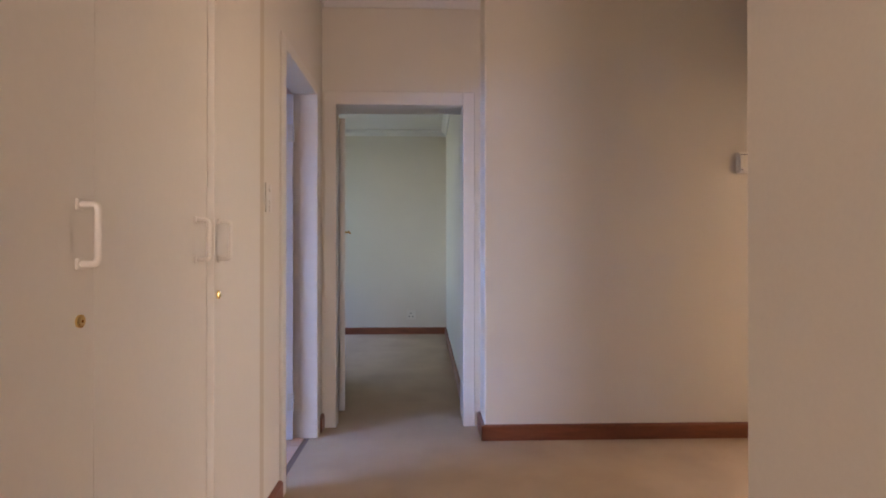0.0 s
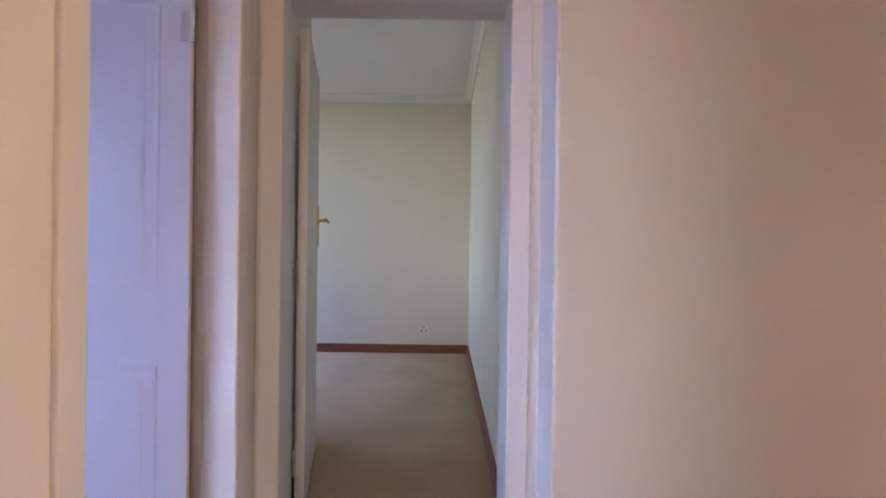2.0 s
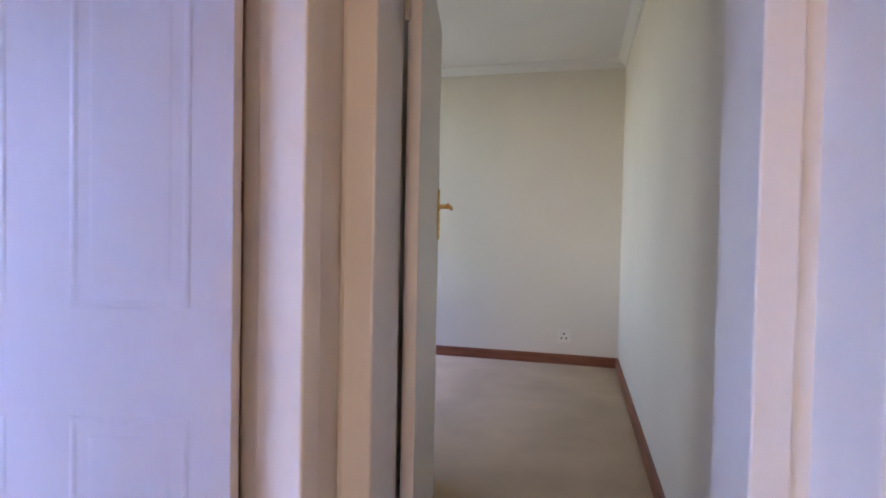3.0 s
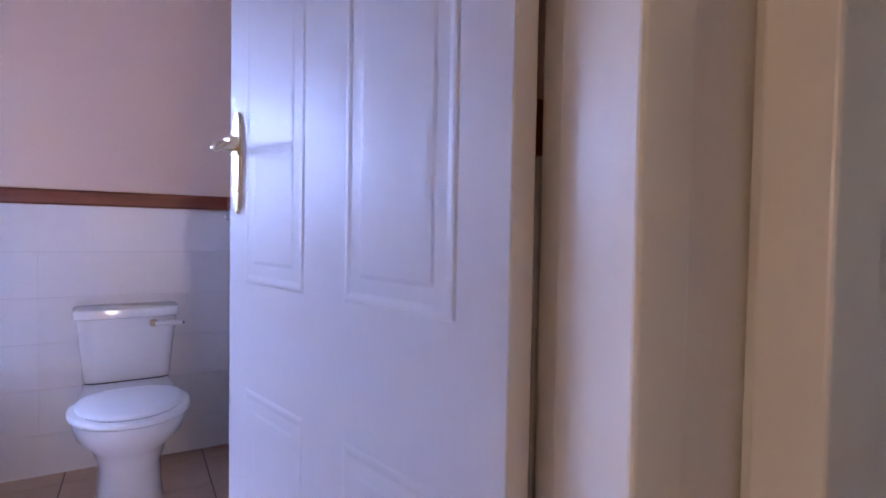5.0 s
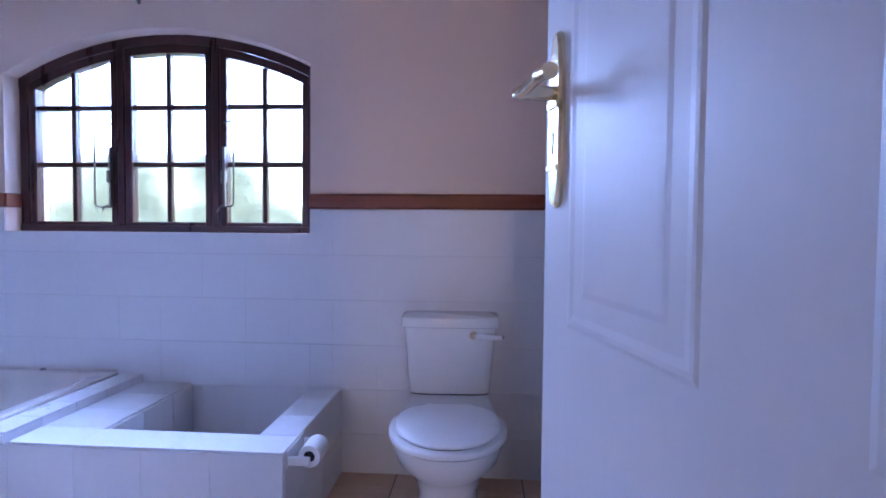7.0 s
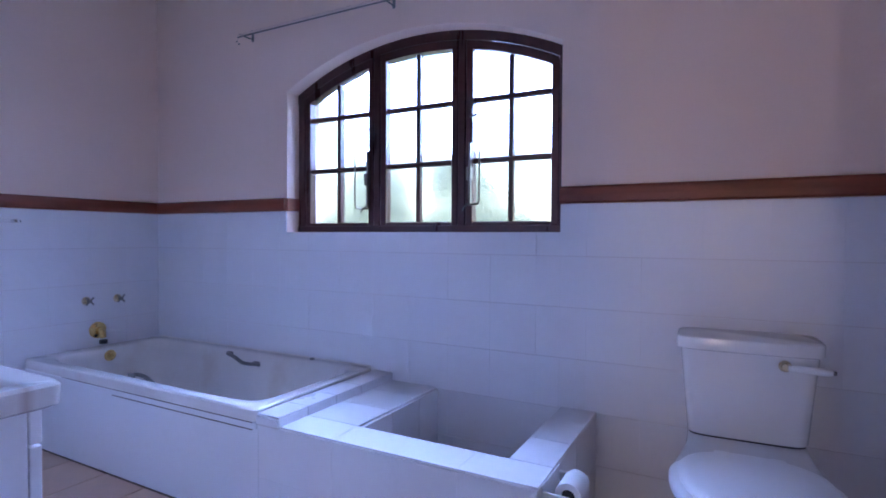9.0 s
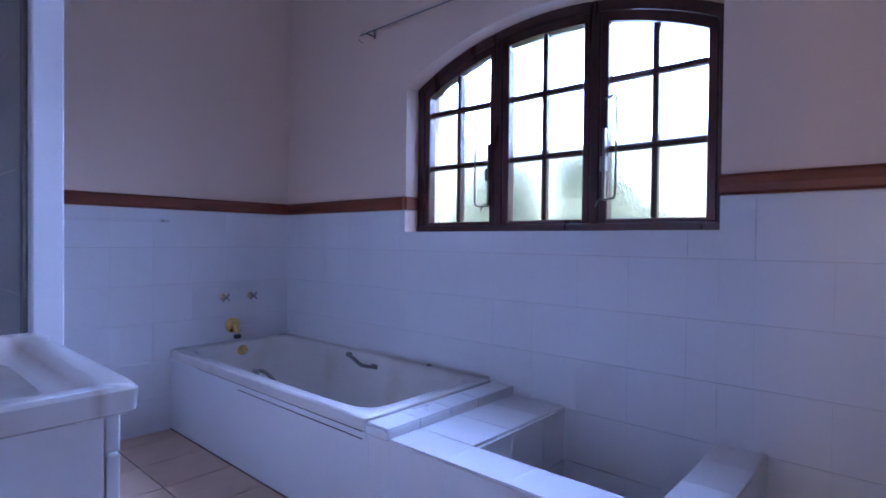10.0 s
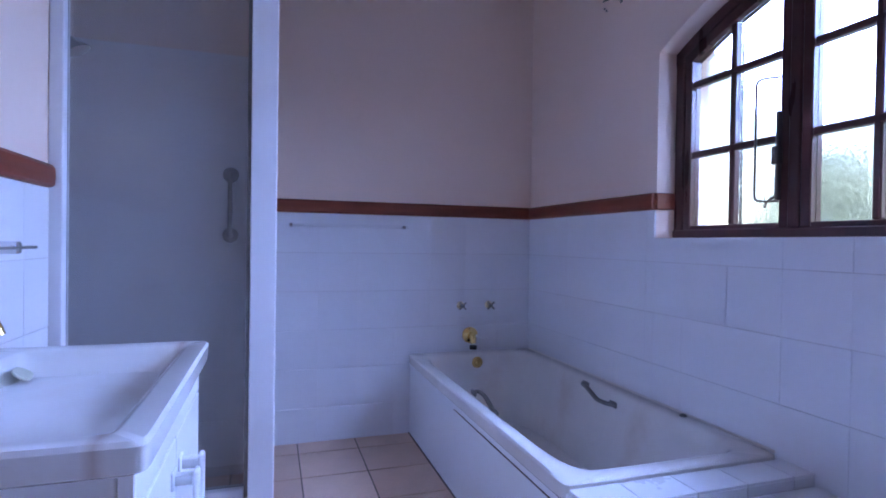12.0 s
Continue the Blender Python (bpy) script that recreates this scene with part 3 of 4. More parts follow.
al = thing("alarm_sensor", "small ivory plastic alarm box on the hall wall", "alarm box", pose(1.45, -1.785, 1.635))
part("case", boxes((-0.038, -0.043, -0.060, 0, 0.043, 0.060), bevel=0.006, seg=2), PLASTIC, al)
part("lid", boxes((-0.046, -0.034, -0.052, -0.036, 0.040, 0.036), bevel=0.004, seg=2), PLASTIC, al)
part("slot", boxes((-0.0395, -0.036, 0.044, -0.0375, 0.036, 0.050)), PEWTER, al, "dark horizontal slot")
for y in (-0.03, 0.03):
    part("button", boxes((-0.0485, y - 0.005, -0.047, -0.045, y + 0.005, -0.039), bevel=0.001), PEWTER, al)

so = thing("wall_socket", "ivory square electric socket above the skirting", "socket", pose(5.456, 0.31, 0.255))
part("plate", boxes((-0.012, -0.06, -0.06, 0, 0.06, 0.06), bevel=0.004, seg=2), PLASTIC, so)
for y, z in ((0.0, 0.022), (-0.022, -0.018), (0.022, -0.018)):
    h = lathe([(0.008, 0), (0.008, 0.002)], 12, "x")
    h.transform(pose(-0.0135, y, z))
    part("socket_hole", h, BLACK, so)
part("rocker", boxes((-0.017, 0.034, 0.02, -0.011, 0.05, 0.046), bevel=0.002), PLASTIC, so)

# ---- bath ----
bath = thing("bathtub", "old ivory enamelled built-in bathtub with white front panel", "bathtub", pose(0, 0, 0))
BX0, BX1, BY0, BY1, BZ = -2.083, -0.456, 2.543, 3.262, 0.432
cx, cy, hx_, hy_ = (BX0 + BX1) / 2, (BY0 + BY1) / 2, (BX1 - BX0) / 2, (BY1 - BY0) / 2


def tub_ring(dx0, dx1, dy0, dy1, z, power):
    """A rounded-rectangle ring; insets from the tap end, foot end, front and back."""
    ax, bx, ay, by = BX0 + dx0, BX1 - dx1, BY0 + dy0, BY1 - dy1
    return super_ring((ax + bx) / 2, (ay + by) / 2, z, (bx - ax) / 2, (by - ay) / 2, power, 64)


rings = [tub_ring(0, 0, 0, 0, BZ - 0.045, 40), tub_ring(0, 0, 0, 0, BZ - 0.006, 40), tub_ring(0.006, 0.006, 0.006, 0.006, BZ, 30),
         tub_ring(0.09, 0.05, 0.05, 0.045, BZ, 10), tub_ring(0.10, 0.062, 0.062, 0.057, BZ - 0.008, 9), tub_ring(0.115, 0.085, 0.075, 0.07, BZ - 0.05, 8),
         tub_ring(0.14, 0.16, 0.10, 0.095, BZ - 0.22, 6), tub_ring(0.17, 0.27, 0.13, 0.125, BZ - 0.36, 5), tub_ring(0.24, 0.36, 0.19, 0.185, BZ - 0.40, 4)]
tub = part("tub", loft(rings, cap=False), TUB_ENAMEL, bath, "", True)
bmx = loft([rings[-1], [(x * 0.999 + cx * 0.001, y, z - 0.001) for x, y, z in rings[-1]]], cap=True)
part("tub_floor", bmx, TUB_ENAMEL, bath)
part("front_panel", boxes((BX0, 2.556, 0.0, BX1 + 0.006, 2.574, BZ - 0.05), bevel=0.002), LAMINATE, bath, "flat white front panel")
part("batten", boxes((BX0, 2.551, BZ - 0.075, BX1, 2.558, BZ - 0.051), bevel=0.002), LAMINATE, bath)
for z in (BZ - 0.0505, BZ - 0.0765):
    part("joint_line", boxes((BX0 + (0.35 if z > BZ - 0.06 else 0.75), 2.5485, z - 0.0007, BX1 - 0.02, 2.5535, z + 0.0007)), FLOOR_GROUT, bath, "dark open joint under the rim")
# thin dark brown line along the foot of bath panel and hob
structure("trim", boxes((BX0, 2.549, 0.0015, 0.58, 2.5575, 0.0035)), FLOOR_GROUT, "dark seam between floor and bath panel", "seam")
over = lathe([(0.031, 0), (0.029, 0.006), (0.022, 0.01), (0.014, 0.008), (0.008, 0.014), (0.002, 0.015)], 24, "x")
over.transform(pose(-1.962, 2.902, 0.392))
part("overflow", over, BRASS, bath, "round brass overflow rose", True)
for y0, sgn in ((BY1 - 0.088, -1), (BY0 + 0.095, 1)):
    pts = rounded([(-1.345, y0, 0.418), (-1.335, y0 + sgn * 0.022, 0.424), (-1.275, y0 + sgn * 0.028, 0.416), (-1.205, y0 + sgn * 0.028, 0.386), (-1.135, y0 + sgn * 0.022, 0.388), (-1.125, y0, 0.384)], 0.02)
    g = tube(pts, [0.0075 + 0.0025 * math.sin(math.pi * k / (len(pts) - 1)) for k in range(len(pts))], 10)
    for x, z in ((-1.335, 0.418), (-1.135, 0.386)):
        add_box(g, x - 0.024, y0 - 0.006, z - 0.013, x + 0.024, y0 + 0.006, z + 0.013, bevel=0.005)
    part("grip", g, PEWTER, bath, "dark wavy metal hand grip", True)
part("chain_stay", lathe([(0.013, 0), (0.013, 0.005), (0.006, 0.010)], 14), PEWTER, bath, "small dark chain stay on the rim").location = (-0.815, 3.238, BZ - 0.001)
structure("trim", tube([(-2.07, 3.262, BZ + 0.001), (-0.47, 3.262, BZ + 0.001)], 0.0045, 8), STAINED, "stained sealant line along the bath", "sealant")

# taps over the bath
for y in (2.853, 3.022):
    tap = thing("bath_tap", "small brass cross-head tap on white tiles", "tap", pose(-2.078, y - 0.012, 0.690), group="bath taps")
    part("rose", lathe([(0.024, 0), (0.022, 0.006), (0.012, 0.01), (0.011, 0.03)], 20, "x"), SATIN_BRASS, tap, "", True)
    bm = bmesh.new()
    for k in range(4):
        a = radians(45 + 90 * k)
        tube([(0.038, 0, 0), (0.040, 0.014 * math.cos(a), 0.014 * math.sin(a)), (0.040, 0.027 * math.cos(a), 0.027 * math.sin(a))], [0.0045, 0.0042, 0.0058], 8, bm)
    add_box(bm, 0.03, -0.009, -0.009, 0.05, 0.009, 0.009, bevel=0.003)
    part("cross_handle", bm, PEWTER, tap, "tarnished cross handle", True)
sp = thing("bath_spout", "round brass wall spout with white lever over the bath", "spout", pose(-2.078, 2.900, 0.522))
part("rose", lathe([(0.046, 0), (0.045, 0.008), (0.03, 0.014), (0.018, 0.018)], 28, "x"), BRASS, sp, "", True)
part("spout", tube(rounded([(0.01, 0, 0.002), (0.045, 0, 0.0), (0.058, 0, -0.04)], 0.018), [0.017] * 7 + [0.014], 14), BRASS, sp, "", True)
aer = part("aerator", lathe([(0.020, -0.066), (0.020, -0.045)], 16), BLACK, sp, "dark rubber spout end")
aer.location = (0.058, 0, -0.004)
part("diverter", tube([(0.05, 0.02, 0.0), (0.065, 0.085, -0.012)], [0.010, 0.007], 10), WHITE_PLASTIC, sp, "white lever", True)

# ---- tiled hob with the sunken bay beside the bath ----
HZ = 0.385
hob = tagged(new("tiled_hob"), "white tiled low hob with an open sunken bay", "hob", kind="structure")
part("hob_body", boxes((BX1 + 0.004, 2.568, 0, -0.114, 3.268, HZ - 0.008), (-0.114, 2.568, 0, 0.448, 2.692, HZ - 0.008), (0.448, 2.568, 0, 0.574, 3.268, HZ - 0.008)), GROUT, hob)
part("hob_step", boxes((BX1 + 0.004, 2.552, HZ - 0.008, -0.354, 3.268, 0.412)), GROUT, hob)


def tile_piece(parent, x0, y0, z0, x1, y1, z1, mat_=TILE, b=0.0007):
    bm = boxes((x0, y0, z0, x1, y1, z1))
    ed = [e for e in bm.edges]
    bmesh.ops.bevel(bm, geom=ed, offset=b, segments=1, affect="EDGES")
    return part("tile", bm, mat_, parent)


def cut(a, b, first, step):
    """Cuts a run into tiles at first + k * step."""
    marks = [a]
    k = math.ceil((a + 0.02 - first) / step)
    while first + k * step < b - 0.02:
        marks.append(first + k * step)
        k += 1
    return list(zip(marks, marks[1:] + [b]))


G, V = 0.0011, 0.0001
for y0, y1 in cut(2.552, 3.268, 2.70, 0.162):
    tile_piece(hob, BX1 + 0.006, y0 + G, 0.412, -0.348, y1 - G, 0.420)
    tile_piece(hob, -0.354, y0 + G, HZ, -0.348, y1 - G, 0.4115)
for x0, x1 in cut(-0.348, -0.116, -0.348, 0.23):
    for y0, y1 in cut(2.702, 3.268, 2.702, 0.2):
        tile_piece(hob, x0 + G, y0 + G, HZ - 0.008, x1 - G, y1 - G, HZ)
for y0, y1 in cut(2.702, 3.268, 2.90, 0.2):
    tile_piece(hob, 0.446, y0 + G, HZ - 0.008, 0.582, y1 - G, HZ)
    tile_piece(hob, 0.439, y0 + G, 0.178 + G, 0.448, y1 - G, HZ - 0.0085)
    tile_piece(hob, 0.439, y0 + G, 0.0, 0.448, y1 - G, 0.178 - G)
    tile_piece(hob, -0.114, y0 + G, 0.178 + G, -0.106, y1 - G, HZ - 0.0085)
    tile_piece(hob, -0.114, y0 + G, 0.0, -0.106, y1 - G, 0.178 - G)
for x0, x1 in cut(-0.348, 0.582, -0.348, 0.23):
    tile_piece(hob, x0 + V, 2.560, HZ - 0.008, x1 - V, 2.700, HZ)
for x0, x1 in cut(BX1 + 0.004, 0.582, -0.348, 0.23):
    tile_piece(hob, x0 + V, 2.558, 0.185 + V, x1 - V, 2.568, HZ - 0.0085)
    tile_piece(hob, x0 + V, 2.558, 0.0, x1 - V, 2.568, 0.185 - V)
tile_piece(hob, BX1 + 0.006, 2.544, HZ + G, -0.348, 2.552, 0.4115)
for y0, y1 in cut(2.570, 3.262, 2.77, 0.2):
    tile_piece(hob, 0.574, y0 + G, 0.185 + G, 0.583, y1 - G, HZ - 0.0085)
    tile_piece(hob, 0.574, y0 + G, 0.0, 0.583, y1 - G, 0.185 - G)

# toilet roll
roll = thing("toilet_roll_holder", "white toilet roll on a plastic holder beside the hob", "toilet roll", pose(0.583, 2.60, 0.352))
bm = boxes((0, -0.02, -0.028, 0.006, 0.15, 0.03), bevel=0.002)
for y in (-0.012, 0.142):
    add_box(bm, 0.004, y - 0.005, -0.018, 0.078, y + 0.005, 0.012, bevel=0.003)
part("holder", bm, WHITE_PLASTIC, roll)
paper = part("paper_roll", lathe([(0.019, -0.05), (0.036, -0.05), (0.037, -0.046), (0.037, 0.046), (0.036, 0.05), (0.019, 0.05), (0.019, -0.05)], 32, "y", cap=False), PAPER, roll, "", True)
paper.location = (0.065, 0.065, 0)
# solid black plug, the shade inside the roll put in as colour
core = part("core", lathe([(0.0188, -0.046), (0.0188, 0.046)], 24, "y"), BLACK, roll, "black plug as the shade in the roll's hollow core")
core.location = (0.065, 0.065, 0)

# ---- toilet ----
wc = thing("toilet", "white close-coupled toilet with the lid down", "toilet", pose(1.068, 3.262, 0, 0, 0, 2.5))
# local: y runs towards the wall, front is -y
rings = [super_ring(0, -0.33, 0.0, 0.115, 0.20, 3, 40, 0.22), super_ring(0, -0.33, 0.05, 0.108, 0.19, 3, 40, 0.22), super_ring(0, -0.34, 0.16, 0.105, 0.185, 2.6, 40, 0.22),
         super_ring(0, -0.36, 0.24, 0.132, 0.225, 2.3, 40, 0.25), super_ring(0, -0.415, 0.31, 0.176, 0.275, 2.2, 40, 0.28), super_ring(0, -0.45, 0.365, 0.187, 0.270, 2.2, 40, 0.30), super_ring(0, -0.45, 0.386, 0.190, 0.272, 2.2, 40, 0.30)]
part("bowl", loft([[(x * 1.05, y, z) for x, y, z in ring] for ring in rings]), ENAMEL, wc, "", True)
ledge = []
for y, w, zt in ((-0.02, 0.168, 0.418), (-0.17, 0.168, 0.418), (-0.21, 0.170, 0.412), (-0.25, 0.178, 0.402), (-0.29, 0.190, 0.394), (-0.335, 0.199, 0.388)):
    ledge.append([(-w + 0.012, y, 0.30), (w - 0.012, y, 0.30), (w, y, zt - 0.02), (w - 0.004, y, zt - 0.006), (w - 0.014, y, zt), (-w + 0.014, y, zt), (-w + 0.004, y, zt - 0.006), (-w, y, zt - 0.02)])
part("rear_ledge", loft(ledge), ENAMEL, wc, "", True)
seat = [super_ring(0, -0.45, z, 0.207 * s, 0.276 * s, 2.2, 48, 0.15 * s) for z, s in ((0.386, 0.96), (0.389, 0.99), (0.392, 1.0), (0.402, 1.0), (0.407, 0.985), (0.409, 0.96))]
part("seat", loft(seat), WHITE_PLASTIC, wc, "", True)
# black slab paints the shade under the lid
part("seat_gap_shade", loft([super_ring(0, -0.447, z, 0.176, 0.246, 2.2, 48, 0.135) for z in (0.408, 0.412)]), BLACK, wc, "black slab as the shade between seat and lid")
lid = [super_ring(0, -0.445, z, 0.183 * s, 0.254 * s, 2.2, 48, 0.15 * s) for z, s in ((0.4115, 0.985), (0.414, 1.0), (0.420, 0.998), (0.426, 0.97), (0.430, 0.88), (0.433, 0.65), (0.434, 0.35))]
part("lid", loft(lid), WHITE_PLASTIC, wc, "", True)
for x in (-0.07, 0.07):
    part("hinge_slot", boxes((x - 0.020, -0.262, 0.3985, x + 0.020, -0.250, 0.4035)), PEWTER, wc, "dark slot beside the lid hinge")
    part("lid_hinge", boxes((x - 0.022, -0.312, 0.388, x + 0.022, -0.275, 0.420), bevel=0.006, seg=2), WHITE_PLASTIC, wc)


def cistern_ring(z, w, d0, r=6):
    return super_ring(0, -d0 / 2 - 0.004, z, w / 2, d0 / 2, r, 40)


part("cistern", loft([cistern_ring(0.424, 0.327, 0.165), cistern_ring(0.432, 0.334, 0.170), cistern_ring(0.56, 0.355, 0.182), cistern_ring(0.698, 0.380, 0.190)]), ENAMEL, wc, "", True)
part("cistern_gasket", loft([cistern_ring(0.4175, 0.322, 0.163), cistern_ring(0.4245, 0.322, 0.163)]), BLACK, wc)
part("cistern_lid", loft([cistern_ring(0.699, 0.390, 0.196), cistern_ring(0.702, 0.402, 0.202), cistern_ring(0.732, 0.404, 0.203), cistern_ring(0.738, 0.401, 0.2015), cistern_ring(0.741, 0.392, 0.197)]), ENAMEL, wc, "", True)
fl = lathe([(0.017, 0), (0.017, 0.006), (0.011, 0.012), (0.010, 0.028)], 20, "y")
fl.transform(pose(0.095, -0.193, 0.672, 0, 0, 180))
part("flush_boss", fl, SATIN_BRASS, wc, "tarnished brass flush boss", True)
part("lever_tip", tube([(0.205, -0.22, 0.669), (0.2165, -0.22, 0.669)], [0.0075, 0.0055], 10), PEWTER, wc, "dark metal lever tip", True)
part("flush_handle", tube([(0.10, -0.218, 0.672), (0.125, -0.22, 0.672), (0.18, -0.22, 0.670), (0.205, -0.22, 0.669), (0.212, -0.22, 0.669)], [0.008, 0.0085, 0.0115, 0.009, 0.004], 12), WHITE_PLASTIC, wc, "white flush lever", True)

# ---- vanity and basin ----
van = thing("vanity_unit", "white vanity cabinet with two doors and white handles", "vanity", pose(0, 0, 0))
part("carcass", boxes((-0.595, 1.215, 0.08, -0.002, 1.655, 0.758), bevel=0.002), LAMINATE, van)
part("plinth", boxes((-0.58, 1.22, 0.0, -0.016, 1.61, 0.08)), LAMINATE, van)
for x0, x1, hx in ((-0.595, -0.301, -0.333), (-0.297, -0.002, -0.262)):
    d = part("cabinet_door", boxes((x0, 1.657, 0.085, x1, 1.676, 0.694), bevel=0.0025, seg=2), LAMINATE, van)
    bm = boxes((hx - 0.015, 1.708, 0.500, hx + 0.015, 1.718, 0.650), bevel=0.0045, seg=3)
    for z in (0.635, 0.515):
        add_box(bm, hx - 0.010, 1.675, z - 0.009, hx + 0.010, 1.712, z + 0.009, bevel=0.003, seg=2)
        add_box(bm, hx - 0.016, 1.6745, z - 0.015, hx + 0.016, 1.681, z + 0.015, bevel=0.002)
    part("handle", bm, WHITE_PLASTIC, d, "white plastic bow handle", True)
part("fascia", boxes((-0.595, 1.657, 0.698, -0.002, 1.676, 0.759), bevel=0.002), LAMINATE, van)

bas = thing("washbasin", "white ceramic slab washbasin with a brass tap", "washbasin", pose(0, 0, 0))
X0, X1, Y0, Y1, Z1 = -0.625, 0.030, 1.215, 1.696, 0.804


def basin_ring(dx, dyf, dyb, z, power):
    ax, bx, ay, by = X0 + dx, X1 - dx, Y0 + dyb, Y1 - dyf
    return super_ring((ax + bx) / 2, (ay + by) / 2, z, (bx - ax) / 2, (by - ay) / 2, power, 64)


rings = [basin_ring(0.012, 0.012, 0.004, Z1 - 0.044, 40), basin_ring(0.002, 0.002, 0.0, Z1 - 0.038, 40), basin_ring(0, 0, 0, Z1 - 0.006, 40), basin_ring(0.005, 0.005, 0.004, Z1, 34),
         basin_ring(0.040, 0.038, 0.12, Z1 - 0.001, 26), basin_ring(0.048, 0.046, 0.126, Z1 - 0.005, 20), basin_ring(0.060, 0.056, 0.134, Z1 - 0.016, 14), basin_ring(0.082, 0.070, 0.143, Z1 - 0.034, 9.5), basin_ring(0.112, 0.090, 0.155, Z1 - 0.056, 6.5), basin_ring(0.150, 0.116, 0.170, Z1 - 0.080, 4.6), basin_ring(0.195, 0.148, 0.190, Z1 - 0.100, 3.4), basin_ring(0.245, 0.185, 0.215, Z1 - 0.114, 2.4), basin_ring(0.290, 0.215, 0.235, Z1 - 0.118, 2.1)]
part("bowl", loft(rings, cap=True), BASIN_ENAMEL, bas, "", True)
drain = lathe([(0.026, -0.002), (0.026, 0.003), (0.018, 0.004), (0.012, 0.001), (0.002, 0.001)], 24)
drain.transform(pose(-0.29, 1.43, Z1 - 0.116))
part("waste", drain, SATIN_BRASS, bas, "tarnished brass waste", True)
tp = thing("basin_tap", "brass pillar tap on the washbasin", "tap", pose(-0.385, 1.262, Z1 - 0.003))
part("tap_body", lathe([(0.026, 0), (0.025, 0.006), (0.016, 0.014), (0.014, 0.05), (0.018, 0.06), (0.016, 0.075), (0.006, 0.082)], 20), BRASS, tp, "", True)
part("spout", tube(rounded([(0, 0, 0.045), (0, 0.06, 0.098), (0, 0.112, 0.095), (0, 0.122, 0.066)], 0.02), 0.0105, 12), BRASS, tp, "", True)
bm = bmesh.new()
for k in range(4):
    a = radians(90 * k)
    tube([(0, 0, 0.088), (0.032 * math.cos(a), 0.032 * math.sin(a), 0.09)], [0.006, 0.008], 8, bm)
add_box(bm, -0.01, -0.01, 0.078, 0.01, 0.01, 0.10, bevel=0.003)
part("cross_handle", bm, BRASS, tp, "", True)
rings = [super_ring(0, 0, z, 0.034 * k, 0.018 * k, 2.6, 24) for z, k in ((0.0, 0.9), (0.002, 1.0), (0.005, 0.96), (0.007, 0.7))]
SOAP = material("dried_green_soap", (0.52, 0.53, 0.42), 0.55, 0.15, 25, 90, 0.2)
soap = tagged(part("soap_bar", loft(rings), SOAP, smooth=True), "thin worn greenish soap bar lying in the washbasin", "soap")
soap.matrix_world = pose(-0.49, 1.378, 0.774, -32, 0, 12)

# ---- shower ----
kerb = tagged(new("shower_kerb"), "white tiled kerb in front of the shower", "kerb", kind="structure")
part("kerb_body", boxes((-1.18, 1.205, 0, -1.10, 1.765, 0.195), bevel=0.004), DOOR_WHITE, kerb)
sd = thing("shower_door", "clear glass shower screen in a white frame, with a milky veil for reflections", "shower screen", pose(0, 0, 0))
part("frame_post", boxes((-1.165, 1.207, 0.196, -1.11, 1.245, 2.40), bevel=0.003), DOOR_WHITE, sd)
part("frame_post", boxes((-1.16, 1.752, 0.196, -1.115, 1.764, 2.40), bevel=0.003), PEWTER, sd, "dark rubber edged post")
part("bottom_rail", boxes((-1.165, 1.246, 0.196, -1.115, 1.751, 0.226), bevel=0.003), DOOR_WHITE, sd)
part("top_rail", boxes((-1.165, 1.246, 2.365, -1.115, 1.751, 2.40), bevel=0.003), DOOR_WHITE, sd)
p = part("glass_pane", boxes((-1.144, 1.246, 0.227, -1.138, 1.751, 2.364)), SHOWER_GLASS, sd)
p.visible_shadow = False
gb = thing("grab_bar", "vertical chrome grab bar on the shower wall", "grab bar", pose(-1.782, 1.658, 1.189))
bm = tube(rounded([(0, 0, 0.132), (0.05, 0, 0.132), (0.05, 0, -0.132), (0, 0, -0.132)], 0.03), 0.0105, 12)
part("bar", bm, PEWTER, gb, "", True)
for z in (0.132, -0.132):
    f = lathe([(0.034, 0), (0.033, 0.006), (0.022, 0.012), (0.014, 0.016)], 20, "x")
    f.transform(pose(0, 0, z))
    part("flange", f, PEWTER, gb, "", True)
sh = thing("shower_head", "small chrome shower head on a bent arm", "shower head", pose(-1.520, 0.928, 1.781))
part("arm", tube(rounded([(0, 0.0, 0.03), (0, 0.149, 0.03), (0, 0.204, -0.03)], 0.03), 0.009, 10), CHROME, sh, "", True)
f = lathe([(0.012, 0.022), (0.016, 0.006), (0.040, -0.022), (0.042, -0.030), (0.034, -0.033)], 24)
f.transform(pose(0, 0.216, -0.045, 30, 0, 0))
part("rose", f, PEWTER, sh, "", True)
flange = part("wall_flange", lathe([(0.030, 0), (0.027, 0.007), (0.012, 0.012)], 18, "y"), CHROME, sh)
flange.location = (0, 0, 0.03)

# towel rails
for m, label in ((pose(-2.078, 2.21, 1.118, 0, 0, 0), "clear towel rail under the dado rail"),):
    tr = thing("towel_rail", label, "towel rail", m)
    part("bar", tube([(0.045, -0.31, 0), (0.045, 0.31, 0)], 0.007, 12), ACRYLIC, tr, "clear acrylic bar", True)
    for y in (-0.29, 0.29):
        part("bracket", boxes((0, y - 0.007, -0.009, 0.052, y + 0.007, 0.009), bevel=0.003), CHROME, tr)
tr = thing("towel_ring", "small chrome towel holder on tiled wall", "towel holder", pose(-0.80, 1.213, 1.012))
part("bar", tube([(-0.10, 0.04, 0), (0.10, 0.04, 0)], 0.005, 8), CHROME, tr, "", True)
part("bracket", boxes((-0.012, 0, -0.015, 0.012, 0.045, 0.015), bevel=0.004), CHROME, tr)
tr = thing("towel_hook", "small chrome hook under the dado rail", "hook", pose(1.512, 2.95, 1.13))
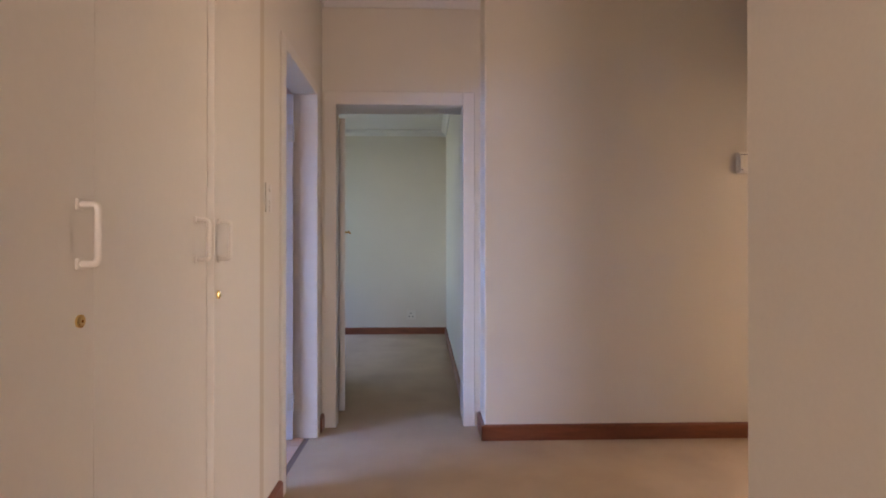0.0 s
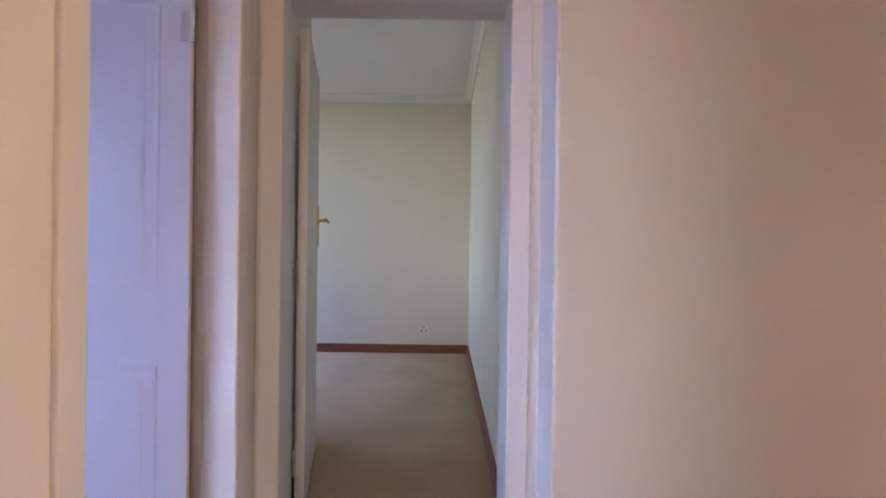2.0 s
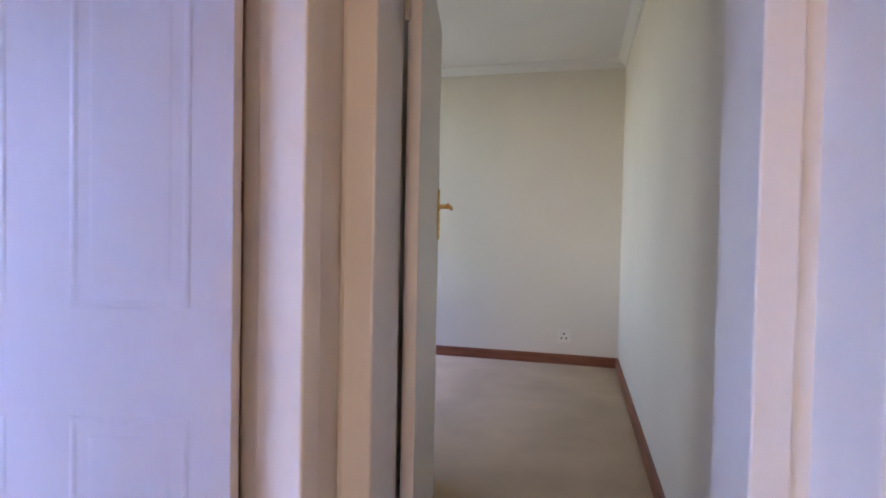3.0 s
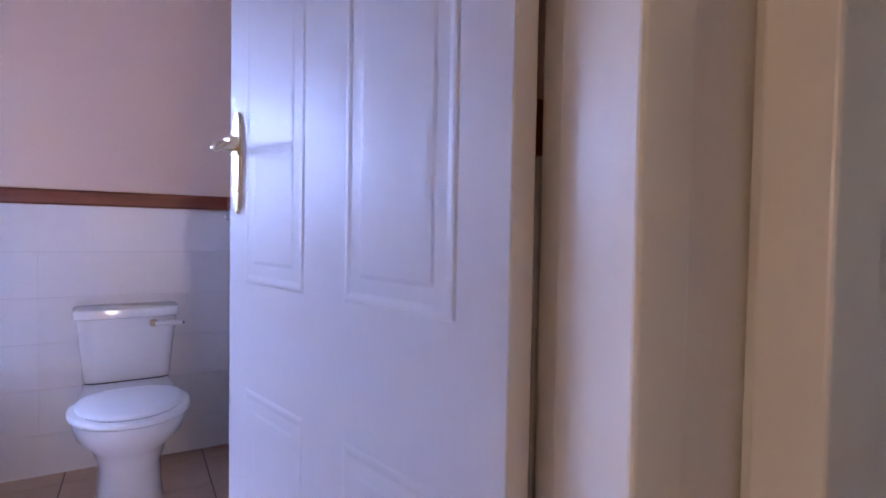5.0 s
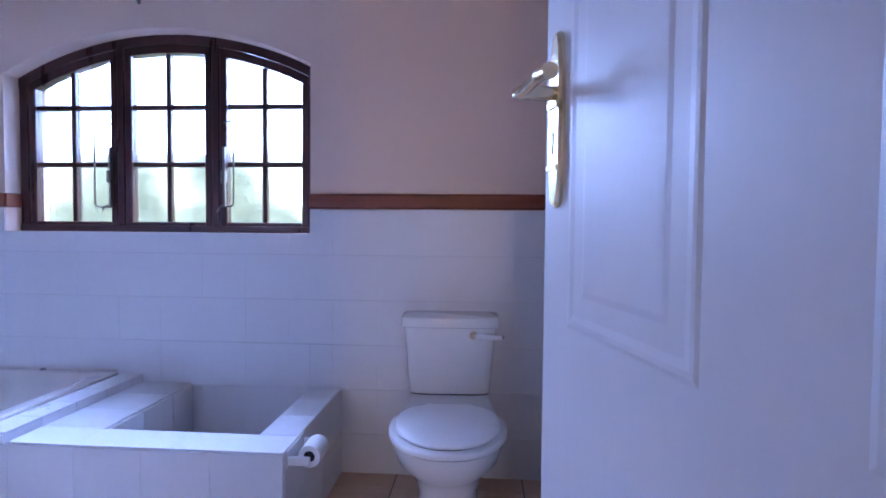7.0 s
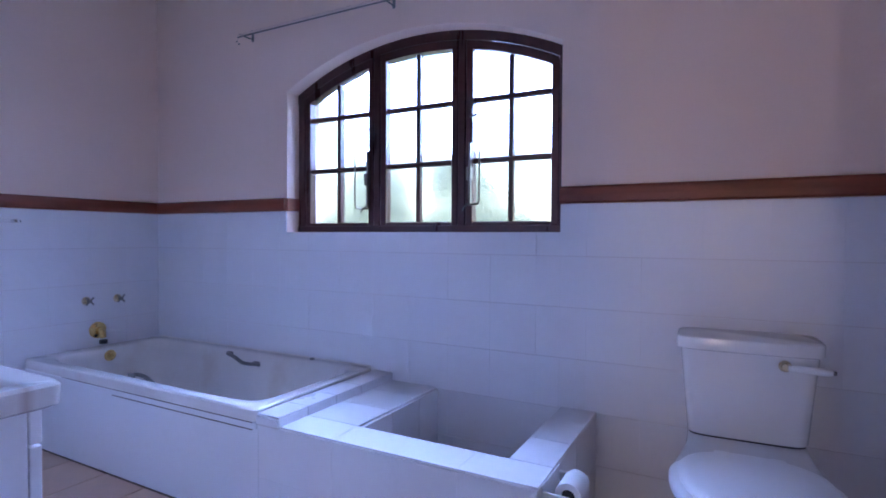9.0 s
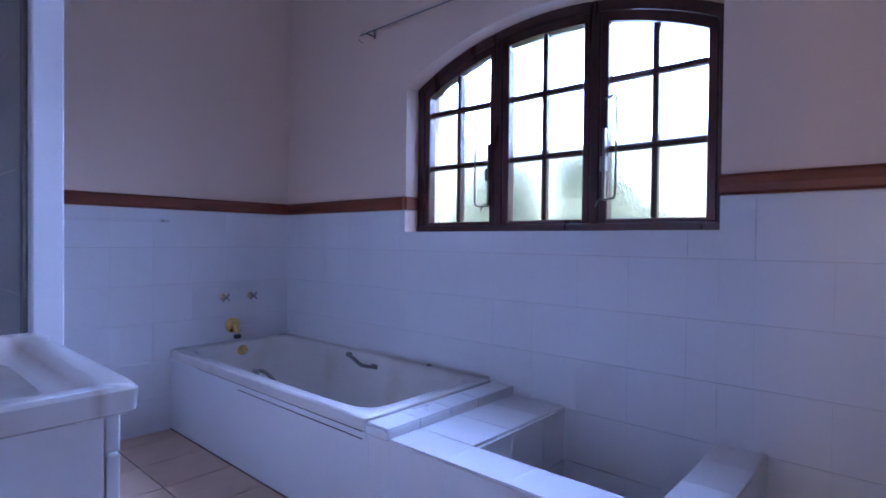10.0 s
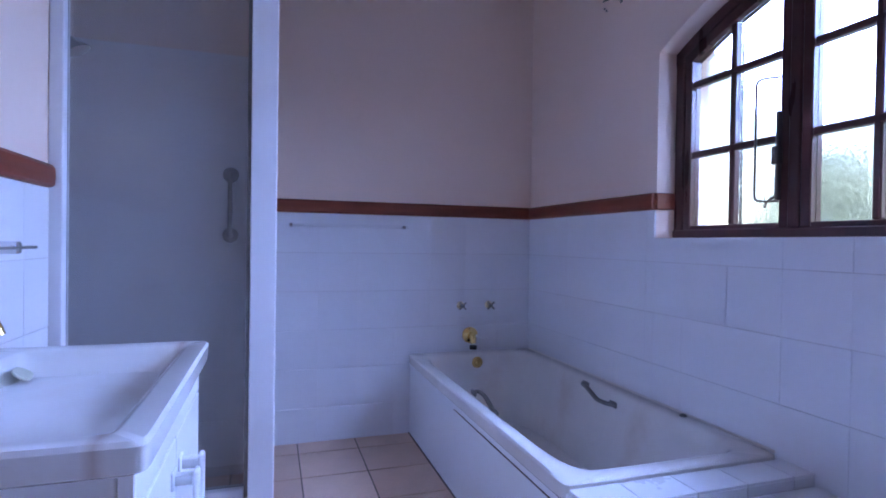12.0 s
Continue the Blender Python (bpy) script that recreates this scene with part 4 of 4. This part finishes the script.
part("hook_arm", tube(rounded([(0, 0, 0), (-0.06, 0, 0.0), (-0.065, 0, 0.02)], 0.01), 0.005, 8), CHROME, tr, "", True)
part("hook_plate", boxes((-0.005, -0.012, -0.016, 0, 0.012, 0.016), bevel=0.001), CHROME, tr)

# ---- tiles of walls and floor ----
COURSES = [(0.0, 0.178), (0.178, 0.378), (0.378, 0.578), (0.578, 0.778), (0.778, 0.978), (0.978, 1.181)]
share = {}


def piece(parent, x0, y0, z0, x1, y1, z1, mat_):
    """A bevelled tile that shares its mesh with all of its size."""
    size = tuple(round(v, 4) for v in (x1 - x0, y1 - y0, z1 - z0))
    key = (size, mat_.name)
    if key not in share:
        bm = boxes((-size[0] / 2, -size[1] / 2, -size[2] / 2, size[0] / 2, size[1] / 2, size[2] / 2))
        bmesh.ops.bevel(bm, geom=list(bm.edges), offset=0.0004, segments=1, affect="EDGES")
        share[key] = mesh_of("tile", bm, mat_)
    ob = new("tile", share[key])
    ob.parent = parent
    j = 0.0004
    ob.location = ((x0 + x1) / 2 + rnd.uniform(-j, j), (y0 + y1) / 2 + rnd.uniform(-j, j), (z0 + z1) / 2)
    return ob


def tiled(parent, axis, plane, out, a, b, first, top=None, low=0.0):
    """Tiles one wall below the dado rail, 8 mm proud on a bed of grout."""
    for z0, z1 in COURSES:
        if z1 <= low:
            continue
        for u0, u1 in cut(a, b, first, 0.2):
            zz = min(z1, top) if top else z1
            if zz - z0 < 0.01:
                continue
            lo, hi = sorted((plane + out * 0.002, plane + out * 0.008))
            if axis == "x":
                piece(parent, u0 + V, lo, z0 + G, u1 - V, hi, zz - G, TILE)
            else:
                piece(parent, lo, u0 + V, z0 + G, hi, u1 - V, zz - G, TILE)


def bed(parent, x0, y0, x1, y1, z1=1.181):
    part("grout", boxes((x0, y0, 0, x1, y1, z1)), GROUT, parent)


bed(wall_north, -2.085, 3.2655, WX0 - 0.0, 3.27)
bed(wall_north, WX0, 3.2655, WX1, 3.27, SILL - 0.002)
bed(wall_north, WX1, 3.2655, 1.52, 3.27)
tiled(wall_north, "x", 3.27, -1, -2.077, WX0, -0.06)
tiled(wall_north, "x", 3.27, -1, WX0, WX1, -0.06, top=SILL)
tiled(wall_north, "x", 3.27, -1, WX1, 1.512, -0.06)
bed(wall_west, -2.085, 1.845, -2.0805, 3.27)
tiled(wall_west, "y", -2.085, 1, 1.845, 3.262, 3.062)
bed(wall_east, 1.5155, 0.908, 1.52, 3.27)
tiled(wall_east, "y", 1.52, -1, 0.908, 3.262, 3.062)
bed(wall_south, -1.10, 1.205, 0.66, 1.2095)
tiled(wall_south, "x", 1.205, 1, -1.10, 0.66, 0.46)
SHOWER_COURSES = [(max(0, 0.2 * k - -0.044), 0.2 * k + 0.244) for k in range(9)]
part("grout", boxes((-1.790, 0.92, 0, -1.7855, 1.765, 1.840)), GROUT, wall_shower_back)
part("grout", boxes((-1.7855, 0.92, 0, -1.18, 0.9245, 1.840)), GROUT, wall_south)
part("grout", boxes((-1.7855, 1.7605, 0, -1.18, 1.765, 1.840)), GROUT, shower_wall)
for z0, z1 in SHOWER_COURSES:
    for u0, u1 in cut(0.928, 1.757, 1.565, 0.2):
        piece(wall_shower_back, -1.788, u0 + V, z0 + G, -1.782, u1 - V, z1 - G, TILE)
    for u0, u1 in cut(-1.782, -1.18, -1.59, 0.2):
        piece(wall_south, u0 + V, 0.922, z0 + G, u1 - V, 0.928, z1 - G, TILE)
        piece(shower_wall, u0 + V, 1.757, z0 + G, u1 - V, 1.763, z1 - G, TILE)
floor_ob = tagged(new("floor_bathroom"), "buff square floor tiles with brown joints", "floor", kind="structure")
for x0, x1 in cut(-2.085, 1.52, -1.66, 0.277):
    for y0, y1 in cut(0.83, 3.27, 1.965, 0.293):
        if y0 > 2.60 and x1 < 0.57:
            continue
        piece(floor_ob, x0 + 0.003, y0 + 0.003, -0.0025, x1 - 0.003, y1 - 0.003, 0.001, TERRA)
